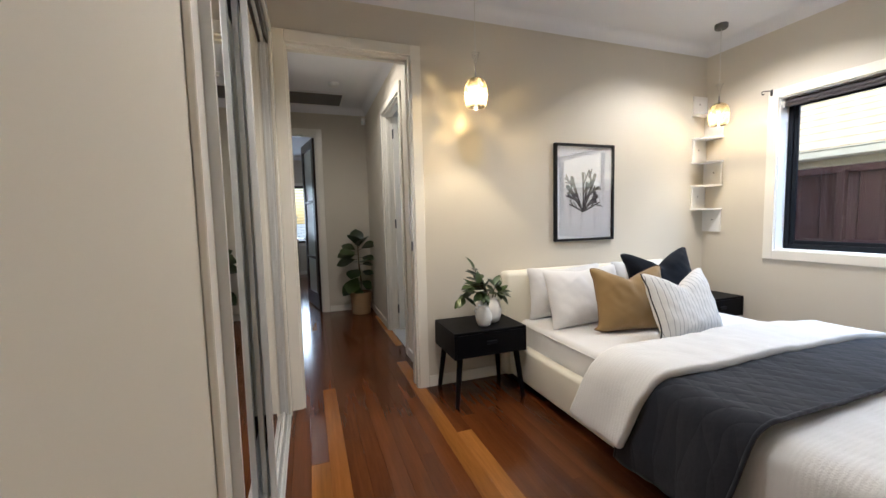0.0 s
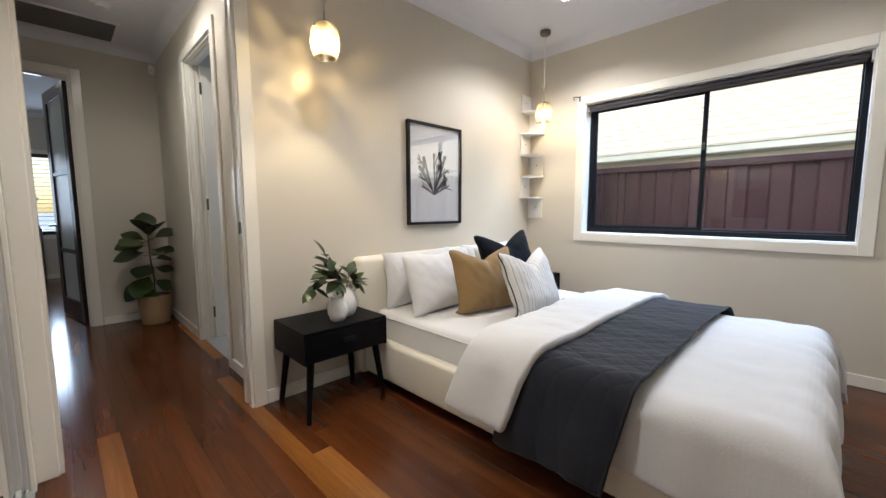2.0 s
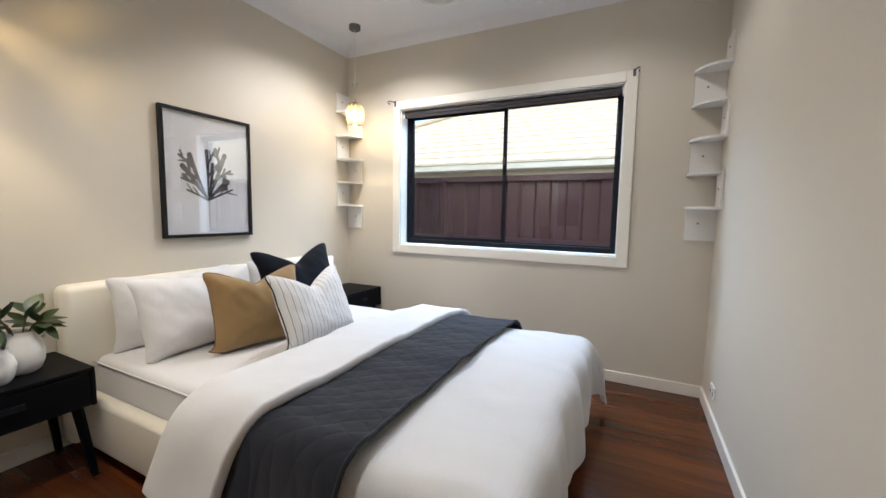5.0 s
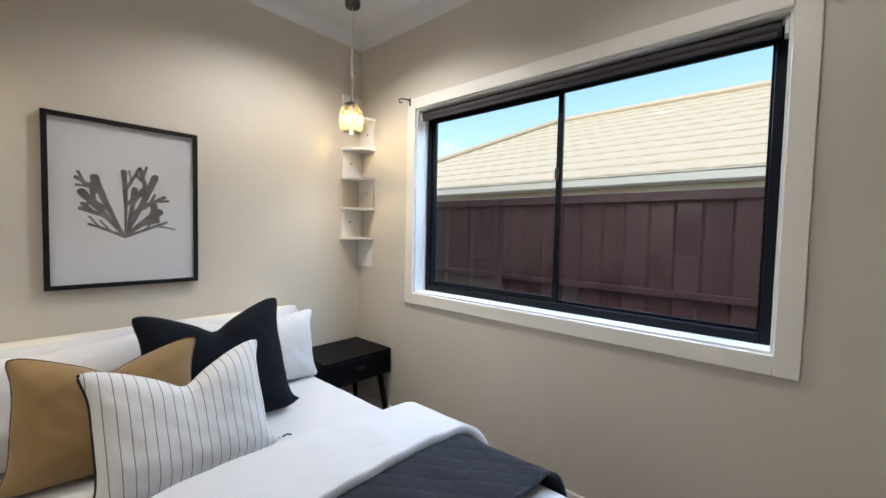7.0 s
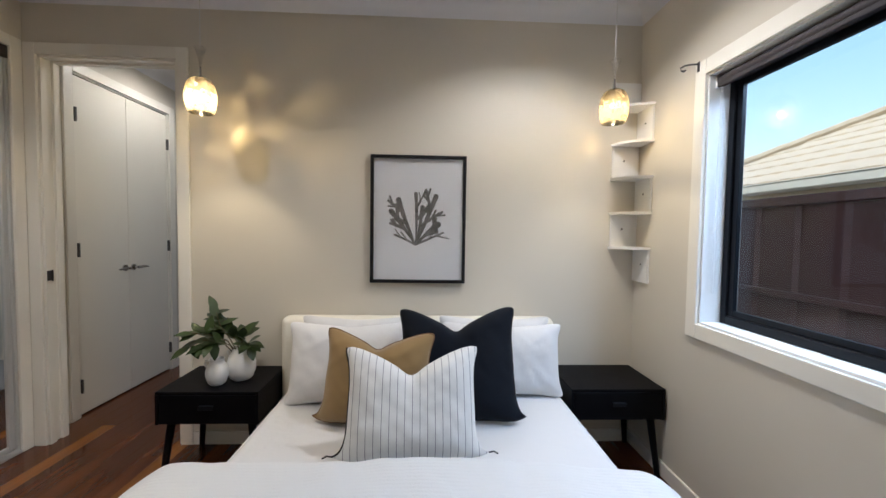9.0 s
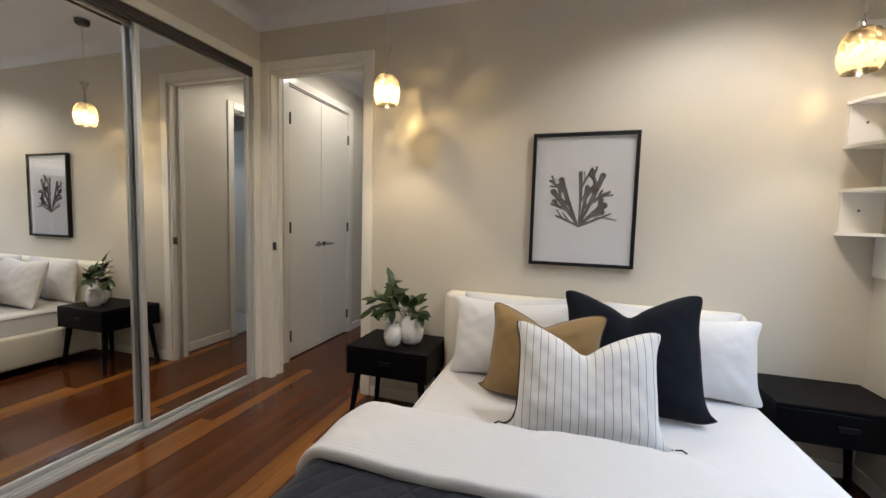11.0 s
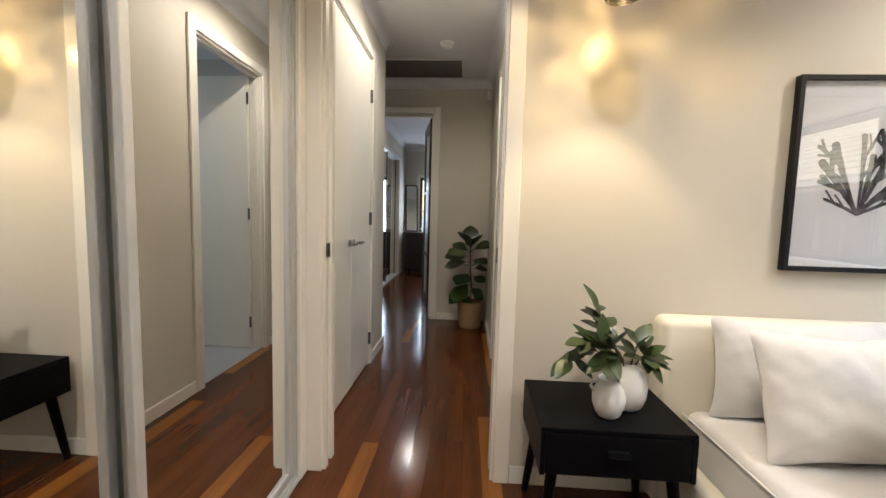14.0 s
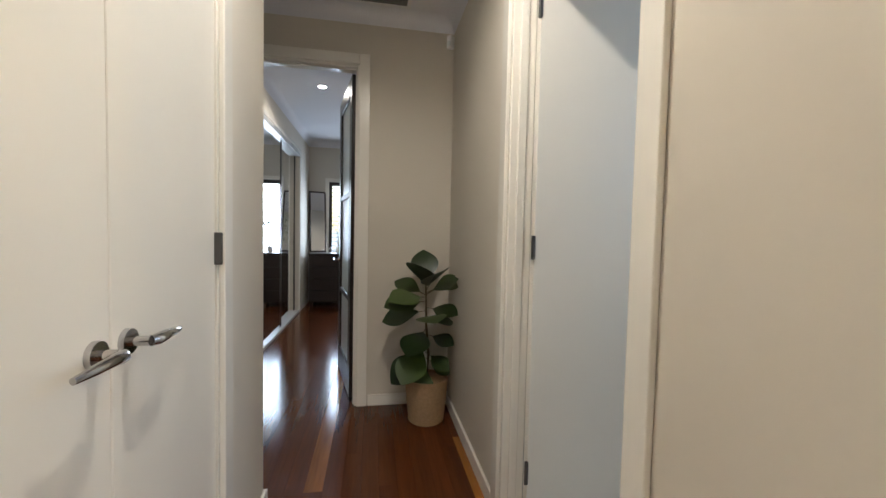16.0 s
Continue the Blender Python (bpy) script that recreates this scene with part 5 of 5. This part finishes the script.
def shutter_window():
    w = tagged(new("window_3"), "window with dark timber plantation shutters", kind="structure")
    a, b, z0, z1, y = FW0, FW1, 0.75, 2.10, FY
    part("window_frame", boxes((a, a + 0.05, y - 0.02, y + 0.05, z0, z1), (b - 0.05, b, y - 0.02, y + 0.05, z0, z1), (a + 0.05, b - 0.05, y - 0.02, y + 0.05, z0, z0 + 0.06), (a + 0.05, b - 0.05, y - 0.02, y + 0.05, z1 - 0.06, z1)), M_DARKWOOD, w)
    p = part("pane", boxes((a + 0.01, b - 0.01, y + 0.085, y + 0.09, z0 + 0.01, z1 - 0.01)), M_GLASS, w)
    p.visible_shadow = False
    for k in range(17):
        z = z0 + 0.095 + k * 0.072
        part("louvre", boxes((a + 0.05, b - 0.05, y + 0.005, y + 0.062, z - 0.004, z + 0.004), bevel=0.003, seg=1), M_DARKWOOD, w)
    return w


shutter_window()
architrave("trim", "y", FY, -1, FW0, FW1, 2.10, 0.75, bottom=True)


def dresser():
    d = thing("dresser", "dark timber chest of drawers under the shuttered window", "dresser", (-0.50, 9.45, 0))
    part("top", boxes((-0.26, 0.30, -0.26, 0.24, 0.85, 0.88), bevel=0.003, seg=1), M_DARKWOOD, d)
    part("body", boxes((-0.25, 0.29, -0.24, 0.24, 0.08, 0.849), bevel=0.002, seg=1), M_DARKWOOD, d)
    for k in range(4):
        z = 0.10 + k * 0.187
        part("drawer", boxes((-0.24, 0.28, -0.256, -0.241, z, z + 0.178), bevel=0.002, seg=1), M_DARKWOOD, d)
    for x in (-0.22, 0.26):
        for y in (-0.2, 0.2):
            part("foot", boxes((x - 0.02, x + 0.02, y - 0.02, y + 0.02, 0, 0.0795)), M_DARKWOOD, d)
    return d


dresser()
_m = thing("standing_mirror", "dark framed mirror leaning on the dresser", "mirror", (-0.66, 9.60, 0.882))
_m.matrix_basis = pose(-0.66, 9.60, 0.882, -6, 0, 18)
part("frame", boxes((-0.14, -0.115, -0.012, 0.012, 0, 1.05), (0.115, 0.14, -0.012, 0.012, 0, 1.05), (-0.115, 0.115, -0.012, 0.012, 0, 0.025), (-0.115, 0.115, -0.012, 0.012, 1.025, 1.05), bevel=0.003, seg=1), M_DARKWOOD, _m)
part("mirror", boxes((-0.115, 0.115, -0.003, 0.003, 0.025, 1.025)), M_MIRROR, _m)
_k = thing("ornament", "small white angular ornament on the dresser", "ornament", (-0.42, 9.36, 0.88))
part("body", tube([(-0.07, 0, 0.012), (-0.01, 0, 0.10), (0.035, 0, 0.012), (0.08, 0, 0.04)], 0.011, n=8), M_CERAMIC, _k, smooth=True)
_p = thing("potted_plant", "dark leafy plant in a slim pot on the dresser", "plant", (-0.32, 9.50, 0.88))
part("pot", lathe([(0.001, 0), (0.035, 0.0), (0.045, 0.08), (0.042, 0.10), (0.001, 0.09)], n=24), M_CERAMIC, _p, smooth=True)
_rng = random.Random(8)
for _i in range(7):
    _a = _rng.uniform(0, 6.28)
    _pts = [(0, 0, 0.08), (0.03 * math.cos(_a), 0.03 * math.sin(_a), 0.28), (0.10 * math.cos(_a), 0.08 * math.sin(_a), 0.48 + _rng.uniform(0, 0.2))]
    _st = part("stem", tube(_pts, 0.003, n=5), M_STEM, _p)
    for _j in range(7):
        _q = Vector(_pts[1]).lerp(Vector(_pts[2]), _j / 6)
        part("leaf", leaf_mesh(bmesh.new(), _q, (_rng.uniform(-1, 1), _rng.uniform(-1, 1), _rng.uniform(-0.5, 0.5)), (0, 0, 1), 0.10, 0.035), M_LEAF, _st)


def far_bed():
    b = thing("bed", "made bed with tall black headboard and white bedding", "bed", (0.95, 8.7, 0))
    part("headboard", boxes((-0.85, 0.85, 0.93, 1.02, 0, 1.62), bevel=0.02, seg=2), M_FRAMEBLK, b)
    part("base", boxes((-0.76, 0.76, -0.95, 0.93, 0.06, 0.32), bevel=0.02, seg=2), M_FRAMEBLK, b)
    part("mattress", boxes((-0.75, 0.75, -0.95, 0.92, 0.321, 0.60), bevel=0.05, seg=3), M_SHEET, b, smooth=True)
    return b


far_bed()
for _x in (0.60, 1.30):
    cushion("pillow", "white pillow against the black headboard", 0.62, 0.5, 0.16, (_x, 9.42, 0.60), 12, 0, M_PILLOW, seed=9)


def sunburst():
    s = thing("sunburst_mirror", "small round wall mirror with a dark sunburst frame", "mirror", (0.55, FY, 2.15))
    bm = lathe([(0.07, -0.004), (0.09, 0.012), (0.11, -0.004)], n=32)
    bm.transform(Euler((radians(90), 0, 0)).to_matrix().to_4x4())
    part("frame", bm, M_FRAMEBLK, s, smooth=True)
    bm = lathe([(0.001, 0.006), (0.07, 0.002), (0.07, -0.004)], n=32)
    bm.transform(Euler((radians(90), 0, 0)).to_matrix().to_4x4())
    part("glass", bm, M_MIRROR, s)
    for k in range(16):
        a = k * math.pi / 8
        part("ray", cyl(bmesh.new(), (0.10 * math.cos(a), -0.01, 0.10 * math.sin(a)), (0.19 * math.cos(a), -0.01, 0.19 * math.sin(a)), 0.012, 0.004, n=8), M_FRAMEBLK, s)
    return s


sunburst()

# ---- floors ----


def plank_mat():
    m = mat("polished_timber", (0.13, 0.045, 0.022), 0.20, coat=0.06, spec=0.32)
    nt, b = nodes_of(m)
    L = nt.links.new
    tc, oi, mp = nt.nodes.new("ShaderNodeTexCoord"), nt.nodes.new("ShaderNodeObjectInfo"), nt.nodes.new("ShaderNodeMapping")
    mp.inputs["Scale"].default_value = (1.0, 0.06, 1.0)
    ad = nt.nodes.new("ShaderNodeVectorMath")
    ad.operation = "ADD"
    cmb = nt.nodes.new("ShaderNodeCombineXYZ")
    sc = nt.nodes.new("ShaderNodeMath")
    sc.operation, sc.inputs[1].default_value = "MULTIPLY", 40.0
    L(oi.outputs["Random"], sc.inputs[0])
    L(sc.outputs[0], cmb.inputs[0])
    L(sc.outputs[0], cmb.inputs[1])
    L(tc.outputs["Object"], ad.inputs[0])
    L(cmb.outputs[0], ad.inputs[1])
    L(ad.outputs[0], mp.inputs[0])
    n1, n2, n3 = (nt.nodes.new("ShaderNodeTexNoise") for _ in range(3))
    for n, s, d in ((n1, 9, 4), (n2, 90, 6), (n3, 2.0, 2)):
        n.inputs["Scale"].default_value, n.inputs["Detail"].default_value = s, d
        L(mp.outputs[0], n.inputs["Vector"])
    mx = nt.nodes.new("ShaderNodeMath")
    mx.operation, mx.inputs[1].default_value = "MULTIPLY_ADD", 0.45
    L(n2.outputs["Fac"], mx.inputs[0])
    L(n1.outputs["Fac"], mx.inputs[2])
    gr = nt.nodes.new("ShaderNodeMapRange")
    gr.inputs[1].default_value, gr.inputs[2].default_value, gr.inputs[3].default_value, gr.inputs[4].default_value = 0.45, 1.0, 0.62, 1.35
    L(mx.outputs[0], gr.inputs[0])
    rp = nt.nodes.new("ShaderNodeValToRGB")
    cr = rp.color_ramp
    cols = [(0.0, (0.072, 0.021, 0.006)), (0.25, (0.082, 0.0245, 0.007)), (0.5, (0.092, 0.028, 0.0075)), (0.75, (0.078, 0.023, 0.0065)), (1.0, (0.102, 0.032, 0.009))]
    cr.elements[0].position, cr.elements[0].color = cols[0][0], (*cols[0][1], 1)
    cr.elements[1].position, cr.elements[1].color = cols[-1][0], (*cols[-1][1], 1)
    for p, c in cols[1:-1]:
        e = cr.elements.new(p)
        e.color = (*c, 1)
    L(oi.outputs["Random"], rp.inputs[0])
    hs = nt.nodes.new("ShaderNodeHueSaturation")
    L(gr.outputs[0], hs.inputs["Value"])
    L(rp.outputs[0], hs.inputs["Color"])
    L(hs.outputs[0], b.inputs["Base Color"])
    bp = nt.nodes.new("ShaderNodeBump")
    bp.inputs["Strength"].default_value, bp.inputs["Distance"].default_value = 0.12, 0.001
    L(n3.outputs["Fac"], bp.inputs["Height"])
    L(bp.outputs[0], b.inputs["Normal"])
    rr = nt.nodes.new("ShaderNodeMapRange")
    rr.inputs[3].default_value, rr.inputs[4].default_value = 0.11, 0.20
    L(n1.outputs["Fac"], rr.inputs[0])
    L(rr.outputs[0], b.inputs["Roughness"])
    return m, rp


M_PLANK, _ = plank_mat()
M_PLANKL, _rp = plank_mat()
M_PLANKL.name = "polished_timber_light"
for _e, _c in zip(_rp.color_ramp.elements, ((0.21, 0.080, 0.016), (0.235, 0.094, 0.019), (0.19, 0.070, 0.014), (0.26, 0.106, 0.022), (0.22, 0.085, 0.017))):
    _e.color = (*_c, 1)


def floor():
    f = struct("floor", boxes((-1.9, XE, YS, FY, -0.06, -0.019), (XE, 3.5, HEND, FY, -0.06, -0.019)), M_FRAMEBLK, "polished red-brown timber board floor with lighter boards")
    rng = random.Random(21)
    pw = 0.0905
    fixed = {0: [(-0.37, 0.80, 1), (0.80, 2.93, 1), (2.93, 5.6, 0)], -1: [(-0.37, 2.02, 1), (2.02, 4.6, 0), (4.6, 6.4, 1)], 1: [(-0.37, 2.2, 0), (2.2, 4.9, 0)],
             7: [(-0.37, 0.6, 0), (0.6, 3.27, 1), (3.27, 4.9, 0)], 8: [(-0.37, 2.03, 1), (2.03, 3.7, 0), (3.7, 5.0, 1)], 5: [(-0.37, 1.9, 0), (1.9, 3.0, 0), (3.0, 5.3, 0)], 3: [(-0.37, 1.0, 0), (1.0, 3.1, 0), (3.1, 4.6, 0), (4.6, 6.0, 0)]}
    cache = {}
    for k in range(-22, 42):
        x0 = 0.048 + k * pw
        x1 = x0 + pw
        if x0 >= XE - 0.01:
            continue
        if x0 < XW - 0.13 and k < -3:
            lo = HCOR if x1 > -1.9 else None
        else:
            lo = -0.37
        hi = FY
        runs = list(fixed.get(k, []))
        y = runs[-1][1] if runs else lo
        if not runs and lo == -0.37:
            y = lo
        while y < hi:
            L = rng.uniform(1.3, 3.4)
            e = min(y + L, hi)
            runs.append((y, e, 1 if rng.random() < 0.012 and k < 0 else 0))
            y = e
        for y0, y1, lt in runs:
            key = (round(y1 - y0, 3), lt)
            if key not in cache:
                bm = boxes((0.0002, pw - 0.0002, 0.0002, y1 - y0 - 0.0002, -0.019, 0.0))
                top = [e for e in bm.edges if all(v.co.z > -0.001 for v in e.verts)]
                bmesh.ops.bevel(bm, geom=top, offset=0.0005, segments=1, affect="EDGES")
                me = bpy.data.meshes.new("floorboard")
                bmesh.ops.recalc_face_normals(bm, faces=bm.faces)
                bm.to_mesh(me)
                bm.free()
                me.materials.append(M_PLANKL if lt else M_PLANK)
                cache[key] = me
            ob = new("floorboard", cache[key])
            ob.location = (x0, y0, 0)
            ob.parent = f
            if lt:
                ob["label"] = "lighter honey-brown board"
    return f


floor()
struct("floor_bathroom", boxes((HXR + 0.02, 2.6, HY, HEND - 0.5, 0.0005, 0.007)), M_TILE, "pale grey tiled bathroom floor")
